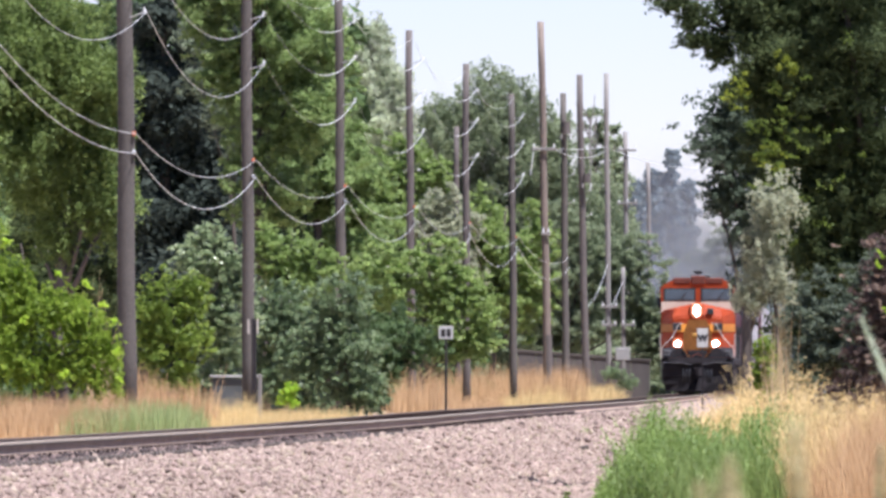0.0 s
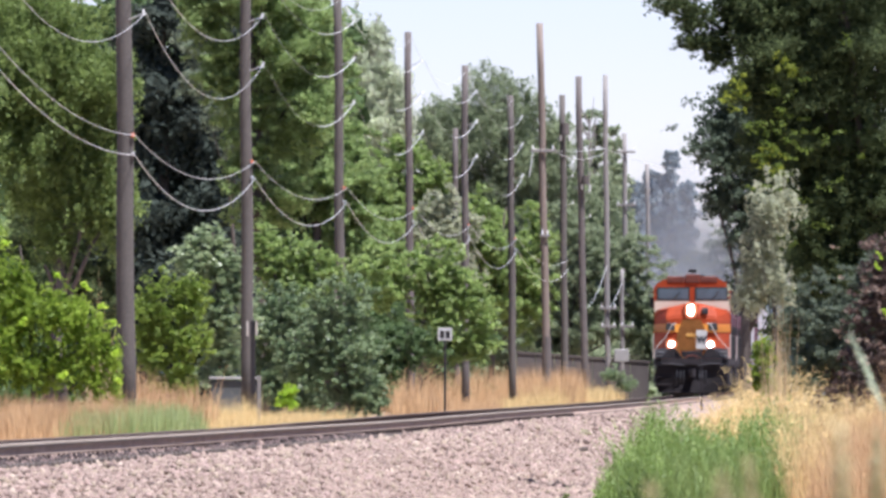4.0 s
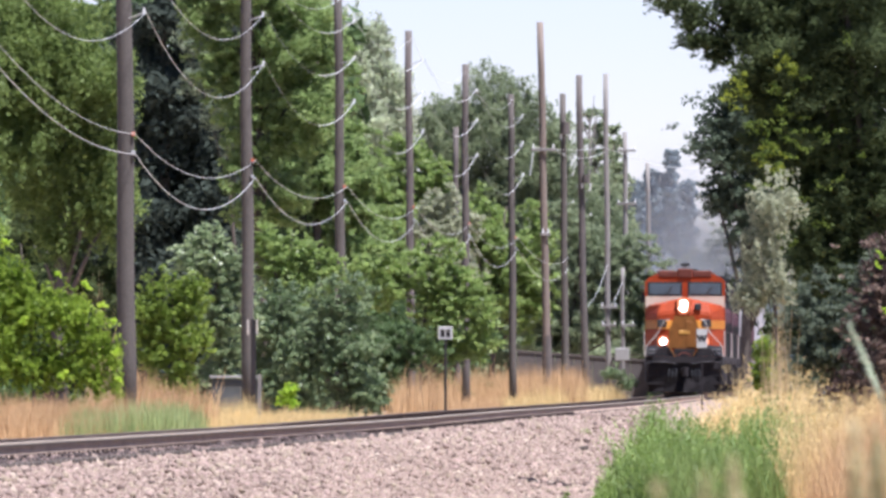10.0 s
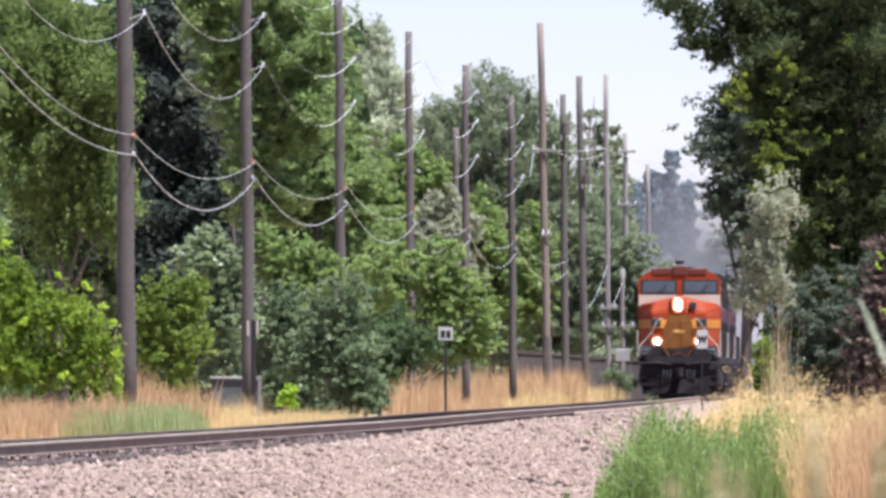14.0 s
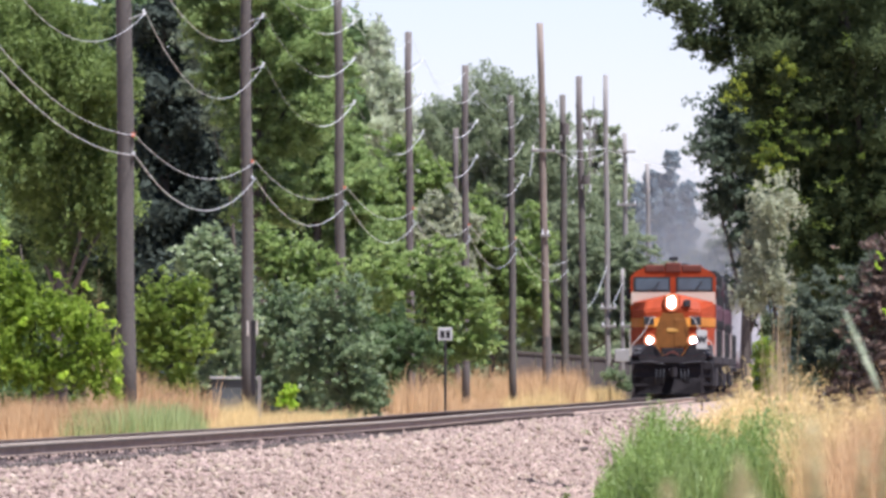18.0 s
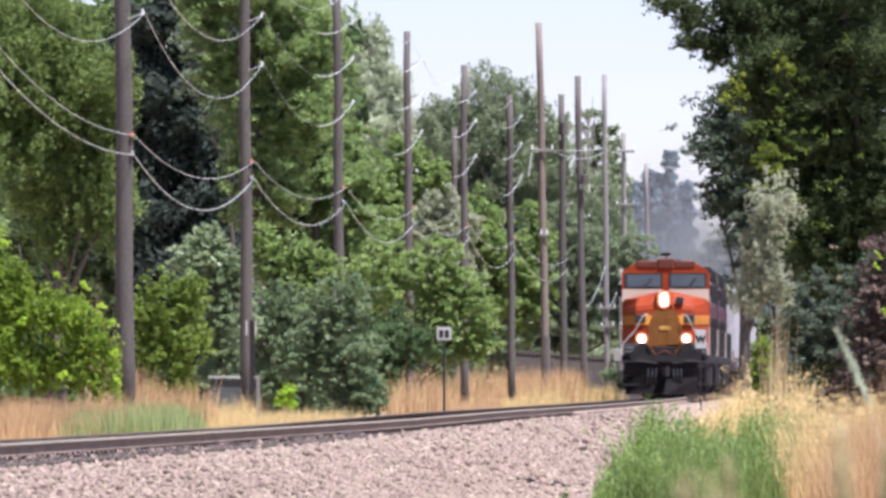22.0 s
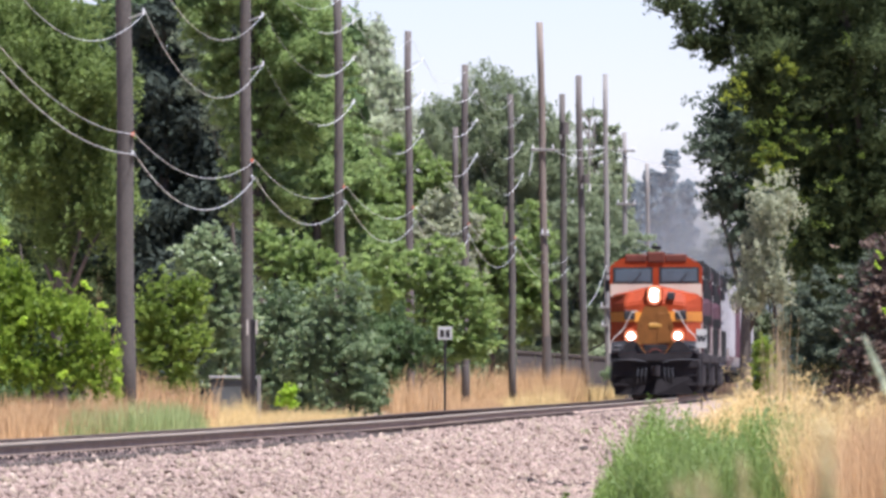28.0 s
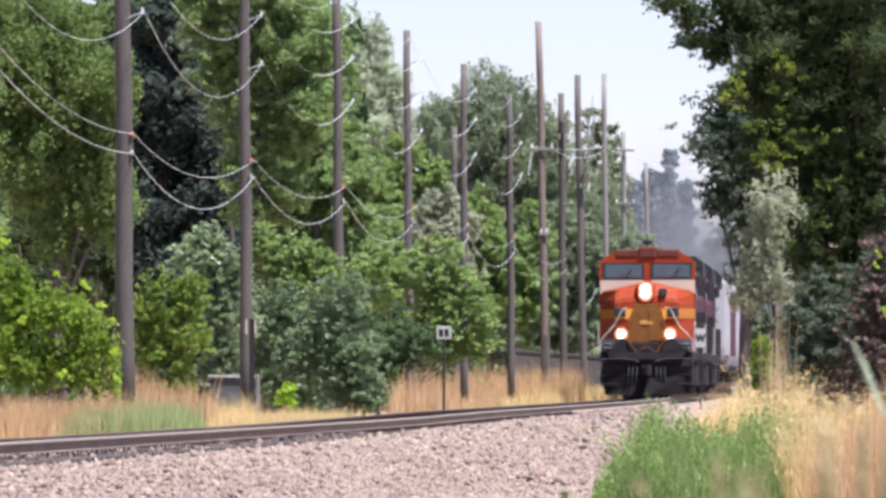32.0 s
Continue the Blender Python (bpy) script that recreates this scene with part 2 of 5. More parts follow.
M_OCHRE = mat("grimy_ochre_paint", (0.155, 0.062, 0.012), 0.65, vary=0.35, scale=3, fine=25, spec=0.2)
M_GOLD = mat("worn_gold_paint", (0.36, 0.19, 0.03), 0.6, vary=0.3, scale=8, fine=30)
M_CREAM = mat("cream_stripe_paint", (0.46, 0.385, 0.30), 0.5, vary=0.08)
M_LOCO_DARK = mat("sooty_dark_green_paint", (0.03, 0.031, 0.031), 0.75, vary=0.3, spec=0.15)
M_GRIME = mat("black_grimy_steel", (0.026, 0.023, 0.024), 0.85, spec=0.1, vary=0.4, scale=3, fine=40, bump=0.3)
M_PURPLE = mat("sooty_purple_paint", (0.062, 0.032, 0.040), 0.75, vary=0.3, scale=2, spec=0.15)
M_MAROON = mat("faded_maroon_paint", (0.10, 0.045, 0.06), 0.55, vary=0.2)
M_CAR_GREY = mat("pale_grey_car_paint", (0.36, 0.35, 0.36), 0.6, vary=0.2)
M_RAILING = mat("worn_white_handrail", (0.42, 0.38, 0.33), 0.5, vary=0.1)
M_GREYSTEEL = mat("dull_grey_steel", (0.055, 0.055, 0.06), 0.6, vary=0.25)
M_GLASS = mat("cab_glass", (0.06, 0.08, 0.10), 0.08, vary=0.5, scale=1.6, spec=0.4)
M_LAMP = glow("lit_headlamp", (1.0, 0.90, 0.86), 12.0)
# warm glow for the halo seen round a bright lamp
M_BLOOM = glow("warm_lamp_bloom", (1.0, 0.34, 0.15), 0.55, (0.2, 0.07, 0.03))
M_SOOT_RED = mat("sooty_red_roof_paint", (0.10, 0.032, 0.022), 0.75, vary=0.35, scale=2, spec=0.15)
M_RIM = mat("lamp_ring_steel", (0.30, 0.29, 0.28), 0.4, metal=0.8)


# ---- mesh helpers ----
def part(name, bm, material, parent, label="", smooth=False):
    me = bpy.data.meshes.new(name)
    bm.to_mesh(me)
    bm.free()
    me.materials.append(material)
    if smooth:
        me.polygons.foreach_set("use_smooth", [True] * len(me.polygons))
    ob = new(name, me)
    ob.parent = parent
    if label:
        tagged(ob, label)
    return ob


def raw(name, verts, faces, material, parent=None, label="", smooth=False):
    """A mesh from arrays of points and of faces."""
    me = bpy.data.meshes.new(name)
    verts = np.asarray(verts, dtype=np.float32)
    faces = np.asarray(faces, dtype=np.int32)
    k = faces.shape[1]
    me.vertices.add(len(verts))
    me.vertices.foreach_set("co", verts.ravel())
    me.loops.add(faces.size)
    me.loops.foreach_set("vertex_index", faces.ravel())
    me.polygons.add(len(faces))
    me.polygons.foreach_set("loop_start", np.arange(0, faces.size, k, dtype=np.int32))
    if smooth:
        me.polygons.foreach_set("use_smooth", np.ones(len(faces), dtype=bool))
    me.update(calc_edges=True)
    me.validate()
    me.materials.append(material)
    ob = new(name, me)
    ob.parent = parent
    if label:
        tagged(ob, label)
    return ob


def box(x0, x1, y0, y1, z0, z1, bevel=0.0, bm=None):
    bm = bm or bmesh.new()
    r = bmesh.ops.create_cube(bm, size=1.0, matrix=Matrix.Translation(((x0 + x1) / 2, (y0 + y1) / 2, (z0 + z1) / 2)) @ Matrix.Diagonal((x1 - x0, y1 - y0, z1 - z0, 1)))
    if bevel:
        es = {e for v in r["verts"] for e in v.link_edges}
        bmesh.ops.bevel(bm, geom=list(es), offset=bevel, segments=1, affect="EDGES")
    return bm


def rod(a, b, r0, r1=None, sides=10, bm=None):
    bm = bm or bmesh.new()
    a, b = Vector(a), Vector(b)
    d = b - a
    m = Matrix.Translation((a + b) / 2) @ d.to_track_quat("Z", "Y").to_matrix().to_4x4()
    bmesh.ops.create_cone(bm, cap_ends=True, segments=sides, radius1=r0, radius2=r0 if r1 is None else r1, depth=d.length, matrix=m)
    return bm


def tube(points, r, sides=6, bm=None):
    """A round bar along a line of points."""
    bm = bm or bmesh.new()
    pts = [Vector(p) for p in points]
    rings = []
    ref = min((Vector((1, 0, 0)), Vector((0, 1, 0)), Vector((0, 0, 1))), key=lambda a: max(abs(a.dot((q - p).normalized())) for p, q in zip(pts, pts[1:])))
    for i, p in enumerate(pts):
        d = (pts[min(i + 1, len(pts) - 1)] - pts[max(i - 1, 0)]).normalized()
        ax = d.cross(ref).normalized()
        ay = d.cross(ax)
        rr = r[i] if isinstance(r, (list, tuple)) else r
        rings.append([bm.verts.new(p + ax * (rr * math.cos(2 * math.pi * k / sides)) + ay * (rr * math.sin(2 * math.pi * k / sides))) for k in range(sides)])
    for a, b in zip(rings, rings[1:]):
        for k in range(sides):
            bm.faces.new((a[k], a[(k + 1) % sides], b[(k + 1) % sides], b[k]))
    bm.faces.new(list(reversed(rings[0])))
    bm.faces.new(rings[-1])
    return bm


def prism(outline, y0, y1, bm=None, axis="y"):
    """An outline of (x, z) points drawn out from y0 to y1; axis x: an outline of (y, z) points drawn out along x."""
    bm = bm or bmesh.new()
    if axis == "y":
        rings = [[bm.verts.new((x, y, z)) for x, z in outline] for y in (y0, y1)]
    else:
        rings = [[bm.verts.new((x, y, z)) for y, z in outline] for x in (y0, y1)]
    n = len(outline)
    for k in range(n):
        bm.faces.new((rings[0][k], rings[0][(k + 1) % n], rings[1][(k + 1) % n], rings[1][k]))
    bm.faces.new(list(reversed(rings[0])))
    bm.faces.new(rings[1])
    bmesh.ops.recalc_face_normals(bm, faces=bm.faces[:])
    return bm


def empty(name, m, label, category, group="", kind=""):
    e = new(name)
    e.matrix_basis = m
    return tagged(e, label, category, group, kind)

# ---- the line of the track ----
def track_x(y):
    """Where the middle of the track lies: a straight that eases into a bend."""
    return 10.32 + 0.0392 * (y - 439) - 4.7e-5 * min(0.0, y - 340) ** 2


def pole_line(y):
    return 0.05224 * y - 15.45


def track_dir(y):
    return 0.0392 - 9.4e-5 * min(0.0, y - 340)


def cant(y):
    """How far the rail beside the woods lies below the level of the straight."""
    return 0.02 * step(-430, -300, -y) + 0.066 * step(-215, -150, -y)


def dip(y):
    """How far the near rail lies below the level of the straight."""
    return 0.04 * step(-215, -165, -y)


def settle(d, y):
    f = min(1.0, max(0.0, (0.75 - d) / 1.5))
    return dip(y) * (1 - f) + cant(y) * f


def step(a, b, t):
    t = min(1.0, max(0.0, (t - a) / (b - a)))
    return t * t * (3 - 2 * t)


def shoulder(d, y):
    """How far the stone is scraped away along the near side of the rail."""
    return 0.10 * step(0.9, 1.5, d) * (1 - 0.6 * step(2.4, 4.0, d)) * step(-230, -140, -y)


def ground_z(x, y):
    d = x - track_x(y)
    z = -0.40 + 0.17 * step(-4.2, -2.4, d) - 0.68 * step(1.6, 4.6, d)
    z -= (0.06 * step(0.2, 0.7, d) + 0.04 * step(0.9, 1.4, d)) * (1 - step(3.5, 5.5, d)) * step(-230, -140, -y)
    if d > 0:
        z += 0.45 * step(7.0, 12.0, d) * step(70, 100, y)
    return z


def ground():
    ys = [-60, -20, 0, 20, 40, 60] + [70 + 3 * i for i in range(60)] + [255 + 8 * i for i in range(32)] + [520, 600, 750, 1000, 1500, 2500, 4500]
    ds = [-3000, -1000, -300, -100, -40, -20, -10, -7, -5.5, -4.2, -3.6, -3.0, -2.4, -1.8, -1.2, 0, 1.2, 1.6, 2, 2.4, 2.8, 3.2, 3.6, 4, 4.6, 5.4, 6.2, 7, 8, 9, 10, 11, 12, 16, 24, 40, 100, 300, 1000, 3000]
    verts = [(track_x(y) + d, y, ground_z(track_x(y) + d, y)) for y in ys for d in ds]
    n = len(ds)
    faces = [(j * n + i, j * n + i + 1, (j + 1) * n + i + 1, (j + 1) * n + i) for j in range(len(ys) - 1) for i in range(n - 1)]
    tagged(raw("ground", verts, faces, M_SOIL, smooth=True), "dry sandy trackside soil under grass and weeds", "ground", kind="structure")


def ballast():
    ys = [40 + 2.5 * i for i in range(150)] + [420 + 20 * i for i in range(30)]
    ds = [-3.2, -2.4, -1.9, -1.5, -1.2, -0.72, 0, 0.72, 1.2, 1.6, 2.0, 2.4, 2.8, 3.2, 3.8, 4.4, 5.2, 6.0, 7.0, 8.0, 9.0]
    verts = []
    for y in ys:
        for d in ds:
            x = track_x(y) + d
            top = -0.34 - settle(d, y) - shoulder(d, y)
            z = max(ground_z(x, y) + 0.03, top - 0.42 * max(0, abs(d) - 1.75))
            if d in (-3.2, 9.0):
                z = ground_z(x, y) - 0.05
            verts.append((x, y, z + 0.02 * noise.noise(Vector((x * 2, y * 0.7, 0)))))
    n = len(ds)
    faces = [(j * n + i, j * n + i + 1, (j + 1) * n + i + 1, (j + 1) * n + i) for j in range(len(ys) - 1) for i in range(n - 1)]
    bed = tagged(raw("ballast_bed", verts, faces, M_BALLAST, smooth=True), "pinkish grey crushed stone bed under the track", "ballast", kind="structure")
    return bed


def dark_rail_strip():
    """Dark brown stone along the foot of the near rail."""
    ys = [60 + 2.0 * i for i in range(130)]
    verts = []
    for y in ys:
        for d in (0.80, 0.92, 1.02, 1.12, 1.22):
            x = track_x(y) + d + 0.05 * noise.noise(Vector((y * 1.3, d, 2)))
            verts.append((x, y, bed_z(x, y) + 0.018 + 0.008 * noise.noise(Vector((x * 9, y * 3, 0)))))
    faces = [(j * 5 + i, j * 5 + i + 1, (j + 1) * 5 + i + 1, (j + 1) * 5 + i) for j in range(len(ys) - 1) for i in range(4)]
    tagged(raw("dark_ballast", verts, faces, M_TRACK_DARK, smooth=True), "dark brown stone along the rail", "ballast", kind="structure")


def bed_z(x, y):
    d = x - track_x(y)
    top = -0.34 - settle(d, y) - shoulder(d, y)
    return max(ground_z(x, y) + 0.03, top - 0.42 * max(0, abs(d) - 1.75))


def stones():
    """Loose crushed stone on the shoulder, finest where the camera looks along it."""
    rs = np.random.RandomState(5)
    base = np.array([(-1, 0, 0), (1, 0, 0), (0, -1, 0), (0, 1, 0), (0, 0, -1), (0, 0, 1)], dtype=float) * 0.62
    tris = np.array([(0, 2, 5), (2, 1, 5), (1, 3, 5), (3, 0, 5), (2, 0, 4), (1, 2, 4), (3, 1, 4), (0, 3, 4)])
    verts, faces, k = [], [], 0
    for y0, y1, d0, d1, count, size in ((86, 112, 1.12, 8.6, 36000, 0.049), (112, 150, 1.12, 8.2, 40000, 0.053), (150, 215, 1.2, 7, 30000, 0.066), (215, 330, 1.35, 6, 8000, 0.09)):
        for _ in range(count):
            y = rs.uniform(y0, y1)
            d = rs.uniform(d0, d1)
            x = track_x(y) + d
            if x > 0.021 * y or x < -0.0435 * y:
                continue
            s = size * rs.uniform(0.5, 1.3) * (1.7 if rs.uniform() < 0.1 else 1.0)
            v = base * rs.uniform(0.55, 1.25, (6, 1)) * np.array((1, 1, 0.8)) * s + rs.uniform(-0.18, 0.18, (6, 3)) * s
            a = rs.uniform(-1, 1, 3) * (0.6, 0.6, 3.14)
            v = v @ np.array(Euler(a).to_matrix())
            verts.append(v + (x, y, bed_z(x, y) + s * rs.uniform(0.05, 0.36)))
            faces.append(tris + k)
            k += 6
    dark, dark_faces, k2 = [], [], 0
    for _ in range(6500):
        y = rs.uniform(88, 160)
        d = rs.uniform(0.84, 1.22)
        x = track_x(y) + d
        s = 0.055 * rs.uniform(0.5, 1.4)
        v = base * rs.uniform(0.55, 1.25, (6, 1)) * s + rs.uniform(-0.18, 0.18, (6, 3)) * s
        dark.append(v @ np.array(Euler(rs.uniform(-1, 1, 3) * (0.6, 0.6, 3.14)).to_matrix()) + (x, y, bed_z(x, y) + s * rs.uniform(0, 0.4) + 0.085 * max(0.0, noise.noise(Vector((y * 1.1, d * 2, 7))) + 0.12)))
        dark_faces.append(tris + k2)
        k2 += 6
    tagged(raw("dark_ballast_stones", np.concatenate(dark), np.concatenate(dark_faces), M_STONE_DARK), "dark brown stones along the rail", "ballast", kind="stuff")
    tagged(raw("ballast_stones", np.concatenate(verts), np.concatenate(faces), M_STONE), "loose angular crushed stones, pinkish grey and dusty", "ballast", kind="stuff")


def railway_track():
    tr = empty("railway_track", pose(0, 0, 0), "single railway track with rusty rails on wooden ties", "railway track", kind="structure")
    prof = [(-0.076, -0.186), (0.076, -0.186), (0.076, -0.176), (0.018, -0.155), (0.010, -0.140), (0.010, -0.055), (0.036, -0.042), (0.037, -0.010), (0.028, 0.0), (-0.028, 0.0), (-0.037, -0.010), (-0.036, -0.042), (-0.010, -0.055), (-0.010, -0.140), (-0.018, -0.155), (-0.076, -0.176)]
    ys = [30 + 3 * i for i in range(140)] + [460 + 25 * i for i in range(25)]
    for side in (1, -1):
        verts, n = [], len(prof)
        for y in ys:
            z = -dip(y) if side == 1 else -cant(y)
            wob = 0.006 * noise.noise(Vector((y * 0.12, side * 3, 0)))
            verts += [(track_x(y) + side * 0.755 + px, y, z + pz + wob) for px, pz in prof]
        faces = [(j * n + i, j * n + (i + 1) % n, (j + 1) * n + (i + 1) % n, (j + 1) * n + i) for j in range(len(ys) - 1) for i in range(n)]
        rail = raw("rail", verts, faces, M_RAIL, tr)
        rail.data.materials.append(M_RAILHEAD)
        rail.data.materials.append(M_RAILTOP)
        rail.data.materials.append(M_TRACK_DARK)
        sl = np.zeros(len(faces), dtype=np.int32)
        sl[8::n] = 2
        if side == 1:
            sl[6::n] = 1
            sl[7::n] = 1
        else:
            # the far rail's near side takes the dark track material
            for k in (4, 5, 6, 7):
                sl[k::n] = 3
        # so does the foot of both rails
        for k in (1, 2, 14, 15):
            sl[k::n] = 3
        rail.data.polygons.foreach_set("material_index", sl)
    tie = None
    plate = None
    y = 84.0
    count = 0
    while y < 240:
        m = pose(track_x(y), y, 0, 0, -math.degrees(math.atan2(cant(y) - dip(y), 1.5)), -math.degrees(track_dir(y)))
        m = Matrix.Translation((0, 0, -0.19 - (cant(y) + dip(y)) / 2)) @ m
        if tie is None:
            tie = part("tie", box(-1.3, 1.3, -0.115, 0.115, -0.17, 0.0, 0.012), M_TIE, tr)
            tie_mesh = tie.data
            bm = box(0.58, 0.93, -0.10, 0.10, 0.0, 0.022)
            for sx in (0.655, 0.855):
                for sy in (-0.05, 0.05):
                    box(sx - 0.016, sx + 0.016, sy - 0.016, sy + 0.016, 0.02, 0.065, bm=bm)
            pl = part("tie_plate", bm, M_TRACK_DARK, tr)
            plate_mesh = pl.data
        else:
            tie = new("tie", tie_mesh)
            tie.parent = tr
            pl = new("tie_plate", plate_mesh)
            pl.parent = tr
        tie.matrix_basis = m
        pl.matrix_basis = m
        y += 0.55
        count += 1
    return tr


ground()
ballast()
railway_track()
dark_rail_strip()
stones()


def scrap(x, y, length, turn, label):
    z = bed_z(x, y)
    e = empty("wood_scrap", pose(x, y, z + 0.05, 0, 0, turn), label, "debris")
    bm = box(-length / 2, length / 2, -0.05, 0.05, -0.03, 0.035, 0.012)
    for v in bm.verts:
        v.co.z += 0.02 * math.sin(v.co.x * 9)
    part("splinter", bm, M_TIE, e)


scrap(2.33, 183, 0.26, 10, "dark splintered tie scrap lying on the ballast")
scrap(-0.25, 121, 0.24, -15, "dark broken tie scrap lying on the ballast")

# ---- trees and shrubs ----
def leaf_cloud(rs, centres, radii, count, size, droop=0.0, flat=0.75, long=1.5, even=2.0):
    """Points and faces of many pointed leaves set in sprays."""
    centres, radii = np.asarray(centres), np.asarray(radii)
    w = radii ** even
    pick = rs.choice(len(centres), size=count, p=w / w.sum())
    ax = rs.normal(size=centres.shape) * np.array((1, 1, 0.6)) + np.array((0, 0, -0.35))
    ax /= np.linalg.norm(ax, axis=1)[:, None]
    d = rs.normal(size=(count, 3)) * 0.46
    d += ax[pick] * (rs.normal(size=count) * 1.5)[:, None]
    d *= np.minimum(1.0, 2.4 / np.linalg.norm(d, axis=1))[:, None]
    c = centres[pick] + d * (radii[pick] * 0.52)[:, None] * np.array((1, 1, flat))
    d /= np.linalg.norm(d, axis=1)[:, None]
    c[:, 2] -= droop * rs.uniform(0, 1, count) ** 2
    nrm = rs.normal(size=(count, 3)) * 0.8 + d * 0.6 + np.array((0, 0, 0.45))
    nrm /= np.linalg.norm(nrm, axis=1)[:, None]
    a = np.cross(nrm, rs.normal(size=(count, 3)))
    a[:, 2] -= droop * 0.8
    a /= np.linalg.norm(a, axis=1)[:, None]
    b = np.cross(nrm, a)
    s = size * rs.uniform(0.6, 1.35, count)[:, None]
    p0 = c + a * s * 0.55 * long
    p1 = c - a * s * 0.45 * long + b * s * 0.45
    p2 = c - a * s * 0.35 * long - b * s * 0.45
    verts = np.stack((p0, p1, p2), axis=1).reshape(-1, 3)
    faces = np.arange(count * 3).reshape(-1, 3)
    return verts, faces


def fill_lobes(rs, base, lobes, clump=0.25, per=44, deep=0.8):
    centres, radii = [], []
    for x, z, rx, rz in lobes:
        n = max(5, int(1.7 * per * (rx * rz) / (min(rx, rz) ** 2)))
        boughs = []
        for _ in range(max(5, n // 5)):
            d = rs.normal(size=3)
            d /= np.linalg.norm(d)
            q = rs.uniform(0.05, 0.78) ** 0.55
            boughs.append((x + d[0] * q * rx, base[1] + d[1] * q * deep * rx, z + d[2] * q * rz))
        for k in range(n):
            b = boughs[k % len(boughs)]
            cr = 0.85 * clump * min(rx, rz) * rs.uniform(0.5, 1.5)
            o = rs.normal(size=3) * np.array((0.25 * rx, 0.25 * rx * deep, 0.18 * rz))
            o[2] -= 0.25 * abs(o[0])
            centres.append((b[0] + o[0], b[1] + o[1], b[2] + o[2]))
            radii.append(cr)
        for _ in range(n // 4):
            a = rs.uniform(-0.6, math.pi + 0.6)
            q = rs.uniform(0.75, 1.03)
            centres.append((x + math.cos(a) * q * rx, base[1] + rs.uniform(-0.5, 0.5) * deep * rx, z + math.sin(a) * q * rz))
            radii.append(clump * min(rx, rz) * rs.uniform(0.3, 0.6))
    return centres, radii


def tree(kind, base, lobes, leaf, cover, size, label, category="tree", trunk=0.14, seed=1, clump=0.25, per=44, droop=0.0, deep=0.8, long=1.5, bark=None, group="", limbs=14):
    """A tapered trunk with limbs, and a crown of leaf clumps that fills the lobes (x, z, half width, half height)."""
    rs = np.random.RandomState(seed)
    e = empty(kind, pose(*base), label, category, group)
    inv = -np.array(base)
    centres, radii = fill_lobes(rs, base, lobes, clump, per, deep)
    area = sum(math.pi * rx * rz for _, _, rx, rz in lobes)
    size *= 0.53 if base[1] < 330 else 0.42
    cover *= 0.88
    count = int(cover * area / (0.45 * size * size * long * 0.5))
    v, f = leaf_cloud(rs, centres, radii, count, size, droop, long=long)
    raw("crown", v + inv, f, leaf, e)
    top = max(z + rz * 0.45 for _, z, _, rz in lobes)
    mx = sum(l[0] * l[2] * l[3] for l in lobes) / sum(l[2] * l[3] for l in lobes)
    h = top - base[2]
    pts, rr = [], []
    for i in range(7):
        k = i / 6
        pts.append((base[0] + (mx - base[0]) * k ** 1.5 + 0.06 * h * 0.3 * math.sin(3 * k + seed), base[1] + 0.1 * math.sin(4 * k + seed), base[2] - 0.1 + (h + 0.1) * k))
        rr.append(trunk * (1 - 0.82 * k) * (1.25 if i == 0 else 1))
    part("trunk", tube([Vector(p) - Vector(base) for p in pts], rr, 8), bark or M_BARK, e, smooth=True)
    bm = bmesh.new()
    order = rs.permutation(len(centres))[:limbs]
    for j in order:
        c = Vector(centres[j])
        k = min(0.9, max(0.1, (c.z - base[2]) / h * rs.uniform(0.45, 0.8)))
        i = min(5, int(k * 6))
        a = Vector(pts[i]).lerp(Vector(pts[i + 1]), k * 6 - i)
        mid = a.lerp(c, 0.55) + Vector((0, 0, 0.08 * (c - a).length))
        r0 = trunk * (1 - 0.8 * k) * 0.55
        tube([p - Vector(base) for p in (a, mid, c)], [r0, r0 * 0.55, r0 * 0.2], 5, bm)
    if len(bm.verts):
        part("limb_tangle", bm, bark or M_BARK, e, smooth=True)
    else:
        bm.free()
    return e


def spruce(base, h, r, leaf, label, seed, size=0.22, cover=3.0, blunt=0.6):
    """A conifer: tiers of drooping needle sprays round a straight trunk."""
    rs = np.random.RandomState(seed)
    e = empty("spruce_tree", pose(*base), label, "tree")
    centres, radii = [], []
    tiers = 22
    for i in range(tiers):
        k = i / tiers
        rr = r * (1 - k) ** blunt + 0.1
        for j in range(max(3, int(14 * (1 - k) ** 0.6))):
            a = rs.uniform(0, 6.28)
            q = rs.uniform(0.35, 1.0)
            centres.append((math.cos(a) * rr * q, math.sin(a) * rr * q, h * (0.05 + 0.97 * k) - 0.2 * rr * q))
            radii.append(0.45 * rr + 0.18)
    count = int(cover * math.pi * r * h * 0.7 / (0.45 * size * size))
    v, f = leaf_cloud(rs, centres, radii, count, size, droop=0.2, flat=0.8, long=1.8, even=0.7)
    raw("crown", v, f, leaf, e)
    part("trunk", rod((0, 0, -0.1), (0, 0, h * 0.96), 0.022 * h, 0.01, 8), M_BARK, e, smooth=True)
    return e


